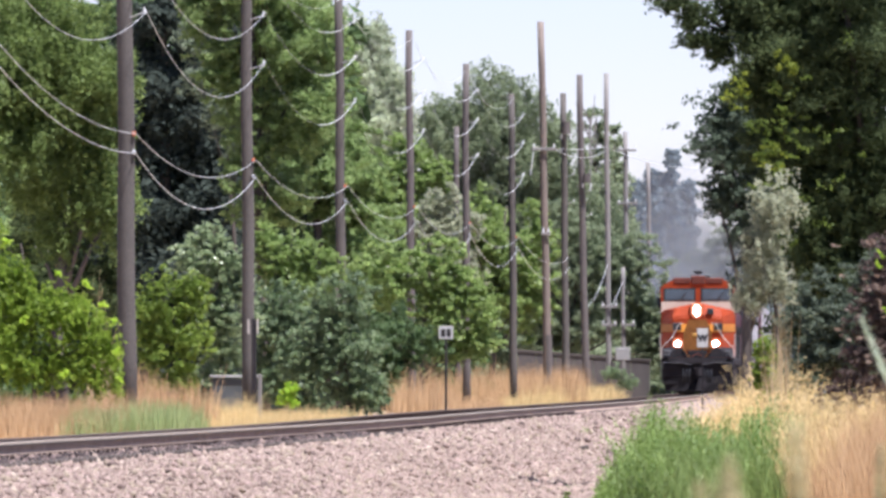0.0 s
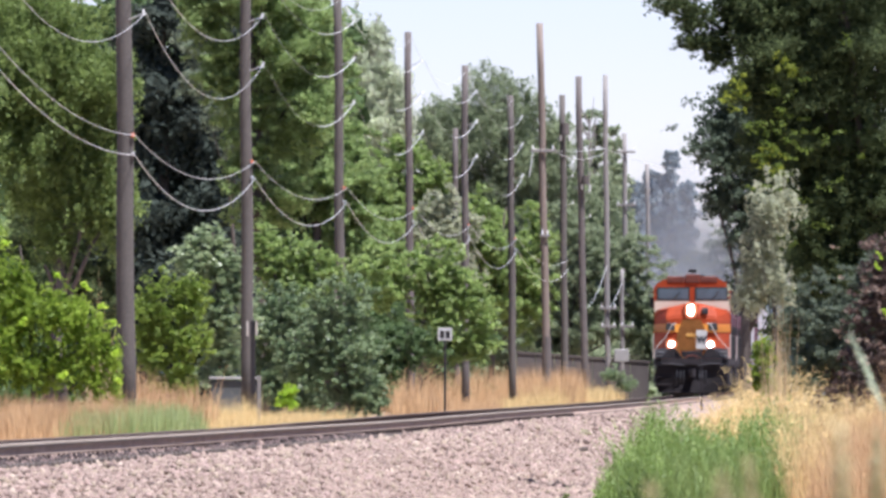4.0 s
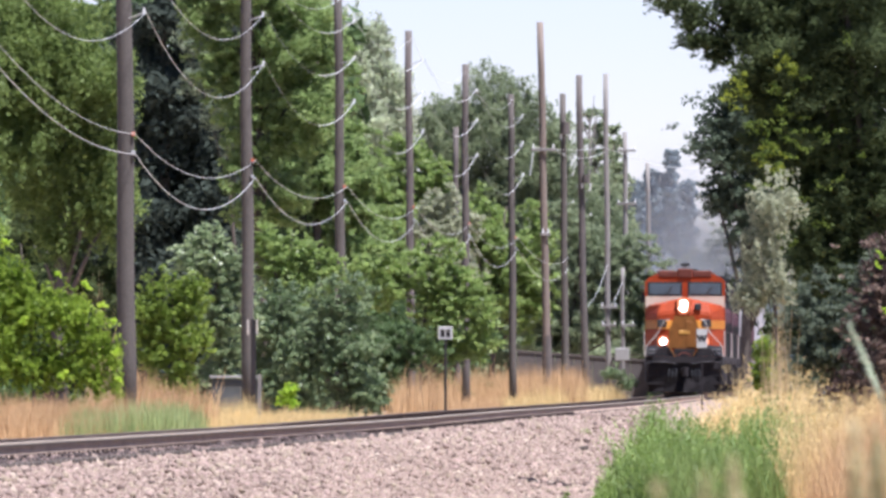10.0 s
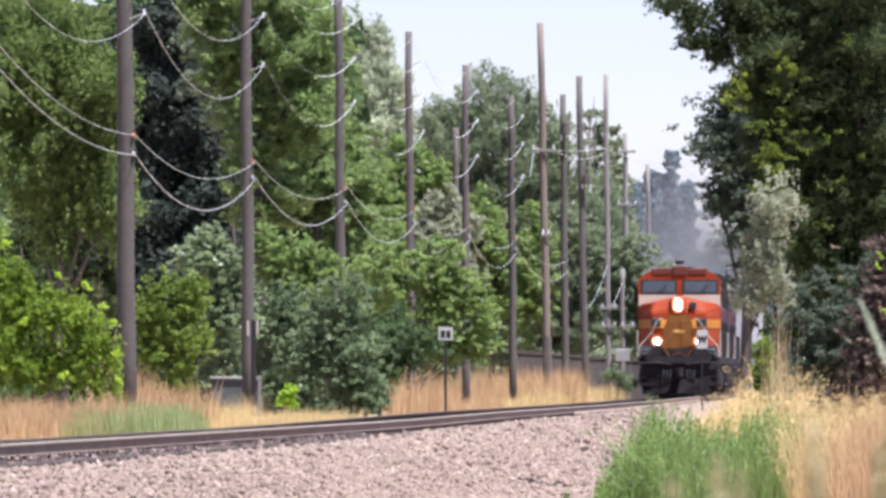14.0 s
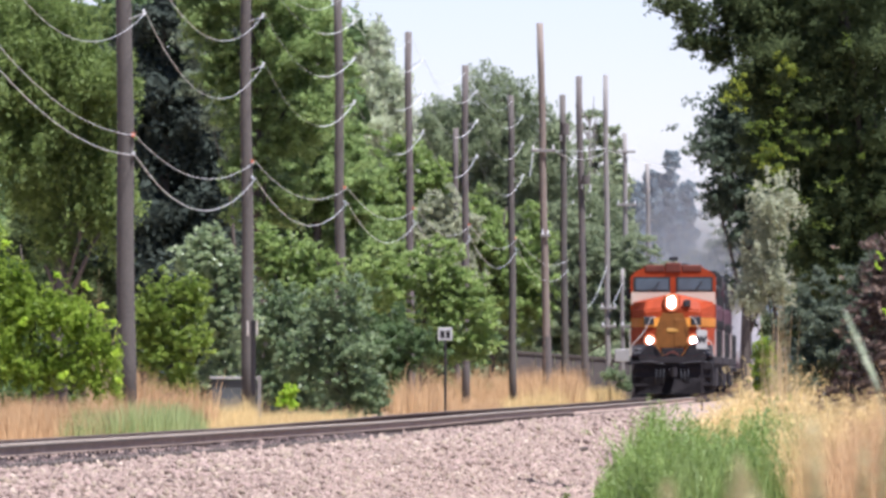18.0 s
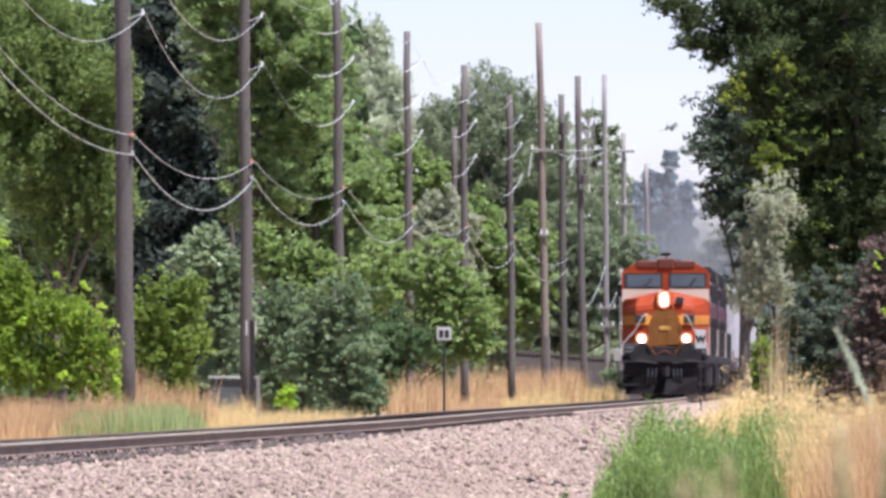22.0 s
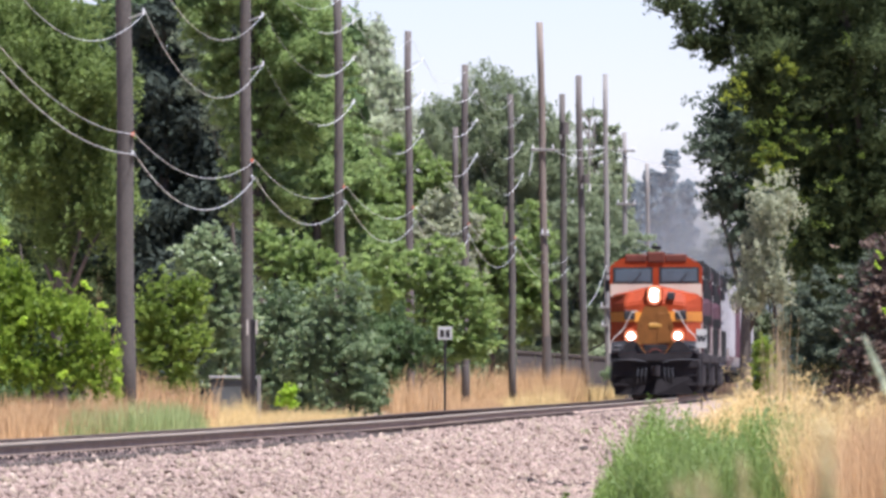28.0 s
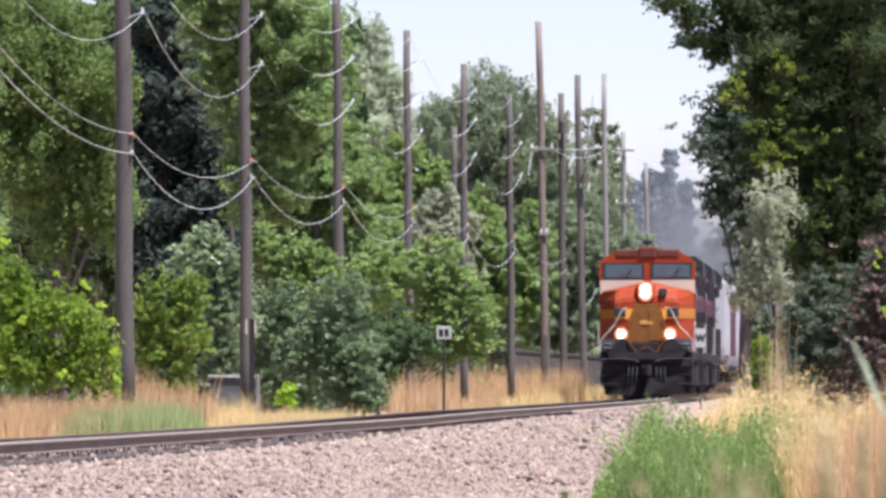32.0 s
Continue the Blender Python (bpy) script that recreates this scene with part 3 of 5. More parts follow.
# bright vine-like shrub beside the first pole
vine = tree("shrub", (-6.88, 184, -0.4), [(-7.74, 1.68, 0.48, 1.06), (-7.41, 2.26, 0.37, 0.63), (-7.36, 1.20, 0.39, 0.72), (-6.97, 1.82, 0.31, 0.56), (-6.92, 0.91, 0.33, 0.50), (-6.54, 1.87, 0.33, 0.50), (-6.54, 1.00, 0.31, 0.56), (-6.20, 1.63, 0.25, 0.53), (-6.13, 0.81, 0.23, 0.43), (-5.87, 1.39, 0.19, 0.50), (-5.89, 0.67, 0.17, 0.39), (-5.62, 1.05, 0.16, 0.48), (-5.58, 0.52, 0.13, 0.23), (-8.13, 2.26, 0.58, 1.44)],
     M_L_BRIGHT, 3.0, 0.13, "bright yellow-green leafy shrub hung with vines beside a pole", "shrub", 0.05, 11, clump=0.27, per=34, droop=0.28, deep=1.6)
# tall trees behind the poles
tree("elm_tree", (-7.83, 222, -0.4), [(-8.60, 5.45, 1.55, 1.05), (-8.01, 7.01, 1.51, 1.74), (-7.08, 5.50, 0.70, 1.74), (-9.11, 7.71, 1.74, 1.98), (-6.90, 4.46, 0.58, 0.93), (-7.95, 4.60, 0.75, 0.55), (-8.05, 3.75, 0.45, 0.6)],
     M_L_YEL, 4.6, 0.12, "tall elm with drooping yellow-green foliage", trunk=0.17, seed=12, droop=0.5, clump=0.28, bark=M_POLE_DARK)
tree("elm_tree", (-10.98, 240, -0.4), [(-10.98, 4.90, 1.38, 2.01), (-10.98, 8.41, 2.01, 2.76)],
     M_L_MID, 3.5, 0.14, "tall green elm at the edge of the woods", trunk=0.22, seed=13, droop=0.4)
# fills the murk under the elms; its shade is in the leaf colour
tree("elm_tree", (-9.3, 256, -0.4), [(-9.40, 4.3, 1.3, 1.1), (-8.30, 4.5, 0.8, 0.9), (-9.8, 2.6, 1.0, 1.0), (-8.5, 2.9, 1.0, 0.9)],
     M_L_SHADE, 4.0, 0.14, "young elm under taller trees, leaves coloured dark for shade", trunk=0.12, seed=55, clump=0.3, limbs=8)
tree("cottonwood_tree", (-4.58, 262, -0.4), [(-5.20, 8.44, 0.69, 1.51), (-4.72, 6.66, 0.66, 1.37), (-4.99, 10.64, 1.23, 1.23), (-5.95, 9.54, 0.48, 0.96), (-4.17, 8.99, 1.37, 2.06), (-3.48, 7.35, 1.03, 1.65), (-4.31, 5.15, 0.96, 0.96)],
     M_L_MID, 4.5, 0.14, "tall dense green cottonwood behind the poles", trunk=0.15, seed=14, clump=0.3)
tree("cottonwood_tree", (-4.7, 266, -0.4), [(-5.90, 8.05, 0.62, 0.70), (-6.15, 9.00, 0.42, 0.55), (-5.45, 7.25, 0.55, 0.60), (-5.75, 9.75, 0.50, 0.50), (-5.1, 6.4, 0.4, 0.5)],
     M_L_MUTED, 2.6, 0.13, "dull green cottonwood boughs before a dark spruce", trunk=0.07, seed=54, clump=0.3, limbs=5)
tree("elm_tree", (-3.36, 300, -0.4), [(-3.52, 8.64, 1.18, 1.88), (-3.52, 5.97, 1.49, 1.73), (-4.15, 10.84, 1.18, 1.41), (-2.26, 5.66, 1.18, 1.18), (-2.18, 3.93, 1.02, 1.02), (-4.77, 5.66, 0.94, 1.26)],
     M_L_MID, 4.5, 0.16, "green elm with an open uneven crown", trunk=0.2, seed=15)
tree("willow_tree", (-2.57, 380, -0.4), [(-2.57, 10.39, 1.23, 2.59), (-3.26, 12.28, 0.70, 1.49), (-2.37, 12.57, 0.56, 0.99), (-1.83, 9.69, 0.76, 2.19), (-2.86, 7.40, 1.59, 1.99)],
     M_L_WILLOW, 6.0, 0.17, "pale silvery willow with drooping twigs", trunk=0.2, seed=16, droop=0.7, clump=0.2, per=60, long=2.2)
tree("elm_tree", (-1.65, 335, -0.4), [(-2.09, 6.25, 1.14, 1.32), (-1.21, 7.12, 0.79, 1.23), (-1.47, 5.37, 1.23, 1.40), (-0.42, 6.60, 0.70, 1.05)],
     M_L_FRESH, 4.6, 0.16, "yellow-green young elm behind the poles", trunk=0.14, seed=17)
tree("olive_tree", (0.05, 322, -0.4), [(-0.15, 5.55, 0.72, 0.70), (0.32, 5.00, 0.85, 0.75), (-0.55, 4.95, 0.62, 0.62), (0.15, 3.75, 1.20, 1.00)],
     M_L_SILVER, 4, 0.15, "silvery russian olive among green trees", trunk=0.1, seed=18)
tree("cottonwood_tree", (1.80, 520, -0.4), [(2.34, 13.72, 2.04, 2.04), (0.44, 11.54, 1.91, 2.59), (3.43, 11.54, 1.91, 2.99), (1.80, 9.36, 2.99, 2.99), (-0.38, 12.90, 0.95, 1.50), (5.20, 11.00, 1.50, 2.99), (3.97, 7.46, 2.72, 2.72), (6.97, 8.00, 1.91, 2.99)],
     M_L_HAZE_GREEN, 4.6, 0.24, "large round cottonwood in the distance", trunk=0.4, seed=19, clump=0.22, per=90, droop=0.6)
tree("elm_tree", (1.59, 400, -0.4), [(1.38, 6.30, 0.84, 1.57), (2.01, 4.83, 1.26, 1.68), (3.27, 5.67, 0.84, 1.47), (3.06, 3.78, 1.15, 1.88)],
     M_L_FRESH, 4.6, 0.2, "pale green young elm behind the poles", trunk=0.14, seed=20)
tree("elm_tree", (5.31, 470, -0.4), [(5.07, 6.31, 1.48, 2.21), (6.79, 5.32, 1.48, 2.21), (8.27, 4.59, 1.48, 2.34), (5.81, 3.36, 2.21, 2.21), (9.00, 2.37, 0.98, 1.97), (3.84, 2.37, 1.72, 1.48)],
     M_L_HAZE_GREEN, 4.5, 0.22, "green thicket of young elms beside the line", "thicket", trunk=0.14, seed=21)
spruce((7.86, 560, -0.4), 15.24, 1.76, M_L_HAZE_GREEN, "tall green spruce behind the pole line", 22, 0.18, 4.5)
spruce((9.14, 580, -0.4), 14.88, 1.52, M_L_HAZE_GREEN, "slender green spruce behind the pole line", 23, 0.18, 4.5)
spruce((20.72, 980, -0.4), 21.55, 1.85, M_L_HAZE_BLUE, "spruce far off, coloured blue for haze", 24, 0.26, 11.0, 0.85)
spruce((19.16, 1000, -0.4), 20.68, 1.88, M_L_HAZE_BLUE, "spruce far off, coloured blue for haze", 25, 0.26, 11.0, 0.36)
spruce((23.63, 1040, -0.4), 20.41, 1.63, M_L_HAZE_BLUE, "spruce far off, coloured blue for haze", 26, 0.26, 11.0, 0.36)
spruce((15.83, 900, -0.4), 17.43, 1.70, M_L_HAZE_BLUE, "spruce far off, coloured blue for haze", 27, 0.26, 11.0, 0.36)
spruce((-7.55, 292, -0.4), 13.14, 2.29, M_L_PINE, "tall spruce, needles darkened for the shadowed gap in the woods", 28, 0.15, 6.0)
spruce((-6.03, 300, -0.4), 13.50, 2.04, M_L_PINE, "tall spruce, needles darkened for the shadowed gap in the woods", 29, 0.15, 6.0)
tree("cottonwood_tree", (-5.26, 320, -0.4), [(-5.09, 11.02, 1.51, 2.18), (-4.42, 7.67, 1.84, 2.68), (-5.59, 6.33, 1.17, 2.51), (-3.58, 10.35, 0.75, 1.84), (-3.08, 4.65, 1.51, 1.51)],
     M_L_MID, 4.5, 0.18, "tall green cottonwood deep in the woods", trunk=0.3, seed=30)
tree("elm_tree", (16.95, 640, -0.4), [(16.78, 6.70, 2.01, 2.85), (18.63, 8.04, 1.84, 3.35), (15.11, 5.69, 1.51, 2.51), (17.96, 3.35, 2.68, 2.35)],
     M_L_HAZE_GREEN, 4.5, 0.3, "far green elm beyond the bend of the train", trunk=0.25, seed=36)
tree("shrub", (6.77, 420, -0.42), [(6.68, 0.75, 0.44, 0.48), (7.21, 0.42, 0.40, 0.31)],
     M_L_GREY, 4, 0.12, "low green shrub at the foot of a pole", "shrub", 0.03, 37, limbs=4)
# shrubs along the foot of the woods
tree("shrub", (-5.85, 230, -0.4), [(-6.10, 2.05, 0.50, 0.95), (-5.60, 1.35, 0.62, 0.80), (-5.75, 0.45, 0.50, 0.60), (-6.25, 1.20, 0.30, 0.60), (-5.35, 2.35, 0.40, 0.55)],
     M_L_SUNNY, 5, 0.11, "yellow-green leafy shrub at the foot of the woods", "shrub", 0.05, 31, clump=0.17, per=90)
tree("shrub", (-4.85, 233, -0.4), [(-5.20, 3.05, 0.66, 0.70), (-4.72, 2.05, 0.66, 1.00), (-4.75, 0.60, 0.60, 0.75), (-5.05, 3.60, 0.35, 0.45), (-4.50, 2.95, 0.40, 0.55), (-5.30, 1.9, 0.4, 0.6)],
     M_L_PALE, 5, 0.11, "pale glossy grey-green shrub behind a pole", "shrub", 0.06, 39, clump=0.17, per=90)
tree("shrub", (-3.45, 243, -0.4), [(-3.55, 3.30, 0.85, 0.65), (-2.85, 2.95, 0.62, 0.62), (-4.05, 3.70, 0.38, 0.45), (-3.30, 2.60, 0.80, 0.60)],
     M_L_FRESH, 5, 0.11, "bright fresh green shrub above a duller one", "shrub", 0.06, 40, clump=0.17, per=90)
tree("shrub", (-3.57, 239, -0.4), [(-3.60, 2.05, 0.85, 0.75), (-3.94, 1.40, 0.70, 1.05), (-3.82, 0.55, 0.63, 0.60), (-3.20, 1.30, 0.60, 0.90), (-3.00, 0.30, 0.50, 0.50)],
     M_L_GREY, 5, 0.11, "blue-green shrub at the foot of the woods", "shrub", 0.06, 32, clump=0.17, per=90)
tree("shrub", (-2.00, 226, -0.4), [(-2.12, 2.16, 0.62, 0.77), (-1.82, 0.86, 0.71, 0.95), (-2.53, 1.22, 0.53, 0.89), (-1.70, 0.27, 0.50, 0.47), (-3.00, 0.98, 0.50, 0.65)],
     M_L_GREY, 5, 0.11, "dark grey-green shrub leaning towards the track", "shrub", 0.06, 33, clump=0.17, per=90)
tree("shrub", (-0.63, 272, -0.4), [(-1.34, 3.19, 1.00, 0.92), (-0.20, 3.33, 0.93, 0.93), (0.05, 2.25, 0.78, 0.80), (0.73, 2.25, 0.70, 1.12), (0.88, 1.38, 0.42, 0.42), (-0.02, 1.45, 0.5, 0.42), (0.40, 1.40, 0.45, 0.40)],
     M_L_FRESH, 5, 0.12, "wide green shrub behind the milepost", "shrub", 0.07, 34, clump=0.17, per=90)
# deep green leaves stand in for the shade beneath the wide shrub
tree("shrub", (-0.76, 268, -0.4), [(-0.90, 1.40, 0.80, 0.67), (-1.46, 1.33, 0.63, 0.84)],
     M_L_DEEP, 4, 0.12, "dark-leaved shrub standing in for shade under a wider green one", "shrub", 0.06, 38)
tree("seedling", (-3.02, 212, -0.42), [(-3.00, 0.38, 0.15, 0.17), (-3.12, 0.20, 0.16, 0.13), (-2.95, 0.1, 0.1, 0.1)],
     M_L_TIP, 6, 0.07, "small bright yellow-green seedling", "shrub", 0.015, 35, limbs=4)
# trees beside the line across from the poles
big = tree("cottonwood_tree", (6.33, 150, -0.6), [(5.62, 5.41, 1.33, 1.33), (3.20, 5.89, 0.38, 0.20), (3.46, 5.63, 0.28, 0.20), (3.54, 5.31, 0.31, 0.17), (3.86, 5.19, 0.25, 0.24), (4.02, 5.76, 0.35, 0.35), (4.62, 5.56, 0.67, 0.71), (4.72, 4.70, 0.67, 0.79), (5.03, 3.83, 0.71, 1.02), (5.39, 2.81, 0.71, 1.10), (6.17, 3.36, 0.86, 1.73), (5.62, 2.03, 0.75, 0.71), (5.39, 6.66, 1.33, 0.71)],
     M_L_SHADE, 5.0, 0.072, "big cottonwood overhanging the track, leaves coloured dark for shade", trunk=0.2, seed=41, clump=0.3, per=110, deep=1.1)
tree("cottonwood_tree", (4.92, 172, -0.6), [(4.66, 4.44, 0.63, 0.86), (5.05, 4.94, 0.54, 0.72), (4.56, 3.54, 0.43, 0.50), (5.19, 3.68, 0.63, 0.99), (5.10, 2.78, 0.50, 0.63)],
     M_L_DUSK, 5.0, 0.1, "cottonwood behind a larger one, leaves coloured dull dark green for shade", trunk=0.12, seed=48, clump=0.3, per=110)
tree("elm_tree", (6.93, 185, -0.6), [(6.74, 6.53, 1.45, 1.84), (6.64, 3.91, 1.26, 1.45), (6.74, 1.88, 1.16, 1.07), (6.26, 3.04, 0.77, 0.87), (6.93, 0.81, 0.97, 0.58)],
     M_L_SHADE, 4.5, 0.17, "elm behind the trackside cottonwood, leaves coloured dark for shade", trunk=0.2, seed=49, clump=0.34, per=80)
tree("olive_tree", (4.63, 146, -0.6), [(4.48, 2.91, 0.37, 0.50), (4.29, 2.37, 0.27, 0.46), (4.50, 1.95, 0.26, 0.36), (4.10, 1.84, 0.23, 0.31), (4.22, 1.72, 0.16, 0.16)],
     M_L_SILVER, 2.5, 0.06, "silvery russian olive under a dark cottonwood", trunk=0.035, seed=42, droop=0.2, long=2.2, limbs=6)
tree("shrub", (4.88, 140, -0.6), [(4.81, 1.27, 0.40, 0.70), (5.17, 1.13, 0.44, 0.62), (4.66, 0.76, 0.33, 0.33), (5.69, 1.42, 0.59, 0.88)],
     M_L_SAGE, 4.2, 0.06, "dull dark green shrub in the shade of a cottonwood", "shrub", 0.05, 43)
red = tree("shrub", (5.05, 126, -0.6), [(5.10, 1.80, 0.25, 0.55), (4.94, 1.07, 0.29, 0.56), (5.38, 1.34, 0.40, 0.99), (5.05, 0.40, 0.45, 0.45), (4.65, 0.35, 0.30, 0.40)],
     M_L_RED, 2.4, 0.06, "dark red-brown shrub with pale dry seed heads", "shrub", 0.05, 44, long=1.8)
tree("shrub", (4.00, 134, -0.8), [(3.99, 0.98, 0.13, 0.20), (4.01, 0.72, 0.17, 0.26), (4.03, 0.45, 0.15, 0.2)],
     M_L_BRIGHT, 5, 0.05, "small bright green shrub beside the track", "shrub", 0.012, 45, limbs=6)


def yellow_sprays():
    """Sprays of yellow-green leaves, coloured as if light came through the big crown."""
    rs = np.random.RandomState(46)
    at = Vector((6.33, 150, -0.6))
    sprays = {M_L_BACKLIT_GOLD.name: [], M_L_BACKLIT_LIME.name: []}
    for x, z, wide, tall, n, leaf in ((4.67, 4.93, 0.10, 0.08, 9, M_L_BACKLIT_GOLD), (4.05, 4.60, 0.10, 0.10, 10, M_L_BACKLIT_GOLD), (4.45, 4.10, 0.22, 0.26, 22, M_L_BACKLIT_LIME), (4.52, 3.72, 0.10, 0.14, 8, M_L_BACKLIT_GOLD), (4.62, 3.30, 0.14, 0.25, 14, M_L_BACKLIT_LIME), (4.70, 2.75, 0.12, 0.2, 10, M_L_BACKLIT_LIME), (5.3, 3.6, 0.5, 0.7, 14, M_L_BACKLIT_LIME)):
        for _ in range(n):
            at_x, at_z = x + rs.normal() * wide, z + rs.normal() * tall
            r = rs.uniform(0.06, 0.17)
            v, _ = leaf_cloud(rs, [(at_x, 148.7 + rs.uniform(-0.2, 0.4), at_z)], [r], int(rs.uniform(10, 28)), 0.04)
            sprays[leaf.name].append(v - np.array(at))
    for leaf in (M_L_BACKLIT_GOLD, M_L_BACKLIT_LIME):
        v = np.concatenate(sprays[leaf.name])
        tagged(raw("leaf_sprays", v, np.arange(len(v)).reshape(-1, 3), leaf, big), "yellow-green leaves coloured as if lit from behind", kind="stuff")


yellow_sprays()


def vine_tips():
    """Tips at the edge of the bright shrub, coloured brighter as if sunlit."""
    rs = np.random.RandomState(52)
    at = np.array((-6.88, 184, -0.4))
    for x, z in ((-6.07, 2.19), (-5.79, 1.88), (-5.58, 1.55), (-5.55, 1.03), (-5.48, 0.56), (-7.11, 1.57), (-6.55, 2.34), (-6.46, 0.68), (-7.43, 2.92)):
        v, f = leaf_cloud(rs, [(x + rs.uniform(-0.04, 0.04), 183.3, z + rs.uniform(-0.03, 0.06)) for _ in range(3)], [0.07] * 3, 34, 0.055)
        raw("leaf_spray", v - at, f, M_L_TIP, vine, "bright yellow-green leaves in a sunlit tone")


vine_tips()


def seed_tufts():
    """Pale dry seed heads scattered over the red shrub."""
    rs = np.random.RandomState(51)
    for _ in range(26):
        c = (4.98 + rs.normal() * 0.22, 125.6 + rs.uniform(-0.4, 0.2), rs.uniform(0.65, 2.2))
        v, f = leaf_cloud(rs, [c], [0.038], 15, 0.022, long=1.8)
        raw("seed_tuft", v - np.array((5.05, 126, -0.6)), f, M_TUFT, red, "pale dry seed head")
    for x, z in ((5.07, 2.06), (5.12, 1.42), (5.03, 1.95), (5.16, 1.34)):
        v, f = leaf_cloud(rs, [(x, 125.3, z), (x + 0.03, 125.3, z - 0.05)], [0.04, 0.035], 22, 0.03)
        raw("leaf_spray", v - np.array((5.05, 126, -0.6)), f, M_L_TIP, red, "bright yellow-green leaves in a sunlit tone")


seed_tufts()


def dead_twigs():
    e = empty("dead_tree", pose(7.30, 545, -0.4), "bare pale dead treetop above the far trees", "tree")
    h = 16.92 + 0.4
    part("trunk", rod((0, 0, -0.1), (0.1, 0, h * 0.82), 0.16, 0.05, 8), M_POLE_GREY, e)
    rs = np.random.RandomState(47)
    for k in range(9):
        z = h * (0.66 + 0.018 * k)
        dx = rs.uniform(-0.9, 0.9)
        part("twig", tube([(0.08, 0, z), (0.08 + dx * 0.6, 0, z + 0.7), (0.08 + dx, 0, z + rs.uniform(1.4, 2.3))], [0.045, 0.03, 0.012], 5), M_POLE_GREY, e)


dead_twigs()


def undergrowth():
    """Low tangled brush that closes the foot of the woods."""
    rs = np.random.RandomState(49)
    centres, radii = [], []
    for _ in range(700):
        y = rs.uniform(285, 330)
        c = (rs.uniform(-14, 1.88), y + rs.uniform(0, 40), rs.uniform(-0.3, 3.6))
        if c[0] < pole_line(c[1]) - 1.2:
            centres.append(c)
            radii.append(rs.uniform(0.3, 0.6))
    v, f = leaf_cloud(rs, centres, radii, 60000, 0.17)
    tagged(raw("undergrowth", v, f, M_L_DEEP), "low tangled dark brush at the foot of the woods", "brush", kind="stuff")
    centres, radii = [], []
    for _ in range(420):
        y = rs.uniform(470, 560)
        centres.append((rs.uniform(-4.82, 10.63), y, rs.uniform(-0.3, 4.5)))
        radii.append(rs.uniform(0.6, 1.1))
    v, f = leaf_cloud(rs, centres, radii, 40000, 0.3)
    tagged(raw("undergrowth", v, f, M_L_HAZE_GREEN), "green brush beside the far track", "brush", kind="stuff")


undergrowth()


def far_woods():
    """Dense dark trees behind the first row, and a belt along the horizon."""
    rs = np.random.RandomState(50)
    centres, radii = [], []
    for _ in range(700):
        y = rs.uniform(330, 420)
        x = rs.uniform(-30, -4.41)
        centres.append((x, y, rs.uniform(-0.3, 15.5)))
        radii.append(rs.uniform(0.8, 1.8))
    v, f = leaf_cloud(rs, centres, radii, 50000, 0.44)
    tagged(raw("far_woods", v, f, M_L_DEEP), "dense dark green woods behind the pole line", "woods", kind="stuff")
    centres, radii = [], []
    for _ in range(500):
        y = rs.uniform(700, 1300)
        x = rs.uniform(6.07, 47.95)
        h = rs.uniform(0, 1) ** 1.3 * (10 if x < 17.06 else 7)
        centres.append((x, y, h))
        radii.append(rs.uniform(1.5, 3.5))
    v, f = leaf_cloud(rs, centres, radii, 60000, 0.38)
    tagged(raw("horizon_trees", v, f, M_L_HAZE_BLUE), "belt of far trees along the horizon", "woods", kind="stuff")


def far_spruces():
    """A stand of more spruces close behind the nearest haze-blue ones."""
    rs = np.random.RandomState(53)
    centres, radii = [], []
    for cx, top, half in ((19.40, 19.60, 1.5), (22.42, 22.90, 2.3), (20.90, 20.40, 1.6), (23.90, 19.60, 1.1)):
        for _ in range(150):
            k = rs.uniform(0, 1) ** 0.9
            w = half * min(1.0, 1.3 * (1 - k) ** 0.75)
            centres.append((cx + rs.uniform(-1, 1) * w, 1060 + rs.uniform(-2, 2), k * top))
            radii.append(0.55)
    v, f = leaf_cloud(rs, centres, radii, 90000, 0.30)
    tagged(raw("far_spruces", v, f, M_L_HAZE_BLUE), "stand of far spruces coloured blue for haze", "woods", kind="stuff")


far_woods()
far_spruces()

# ---- grass ----
def blades(rs, xs, ys, zs, height, width, lean=0.35, seg=2):
    n = len(xs)
    h = height * rs.uniform(0.45, 1.1, n)
    a = rs.uniform(0, 2 * math.pi, n)
    side = np.stack((np.cos(a), np.sin(a), np.zeros(n)), 1) * (width * rs.uniform(0.6, 1.4, n))[:, None] * 0.5
    b = rs.uniform(0, 2 * math.pi, n)
    k = lean * h * rs.uniform(0.1, 1, n)
    off = np.stack((np.cos(b) * k, np.sin(b) * k, np.zeros(n)), 1)
    p = np.stack((xs, ys, zs), 1)
    up = np.stack((np.zeros(n), np.zeros(n), h), 1)
    rows = []
    for i in range(seg + 1):
        t = i / seg
        c = p + up * (t - 0.12 * t * t) + off * t * t
        rows += [c - side * (1 - 0.85 * t), c + side * (1 - 0.85 * t)]
    verts = np.stack(rows, 1).reshape(-1, 3)
    m = 2 * (seg + 1)
    base = np.arange(n)[:, None] * m
    faces = np.concatenate([base + np.array((2 * i, 2 * i + 1, 2 * i + 3, 2 * i + 2)) for i in range(seg)], 1).reshape(-1, 4)
    return verts, faces


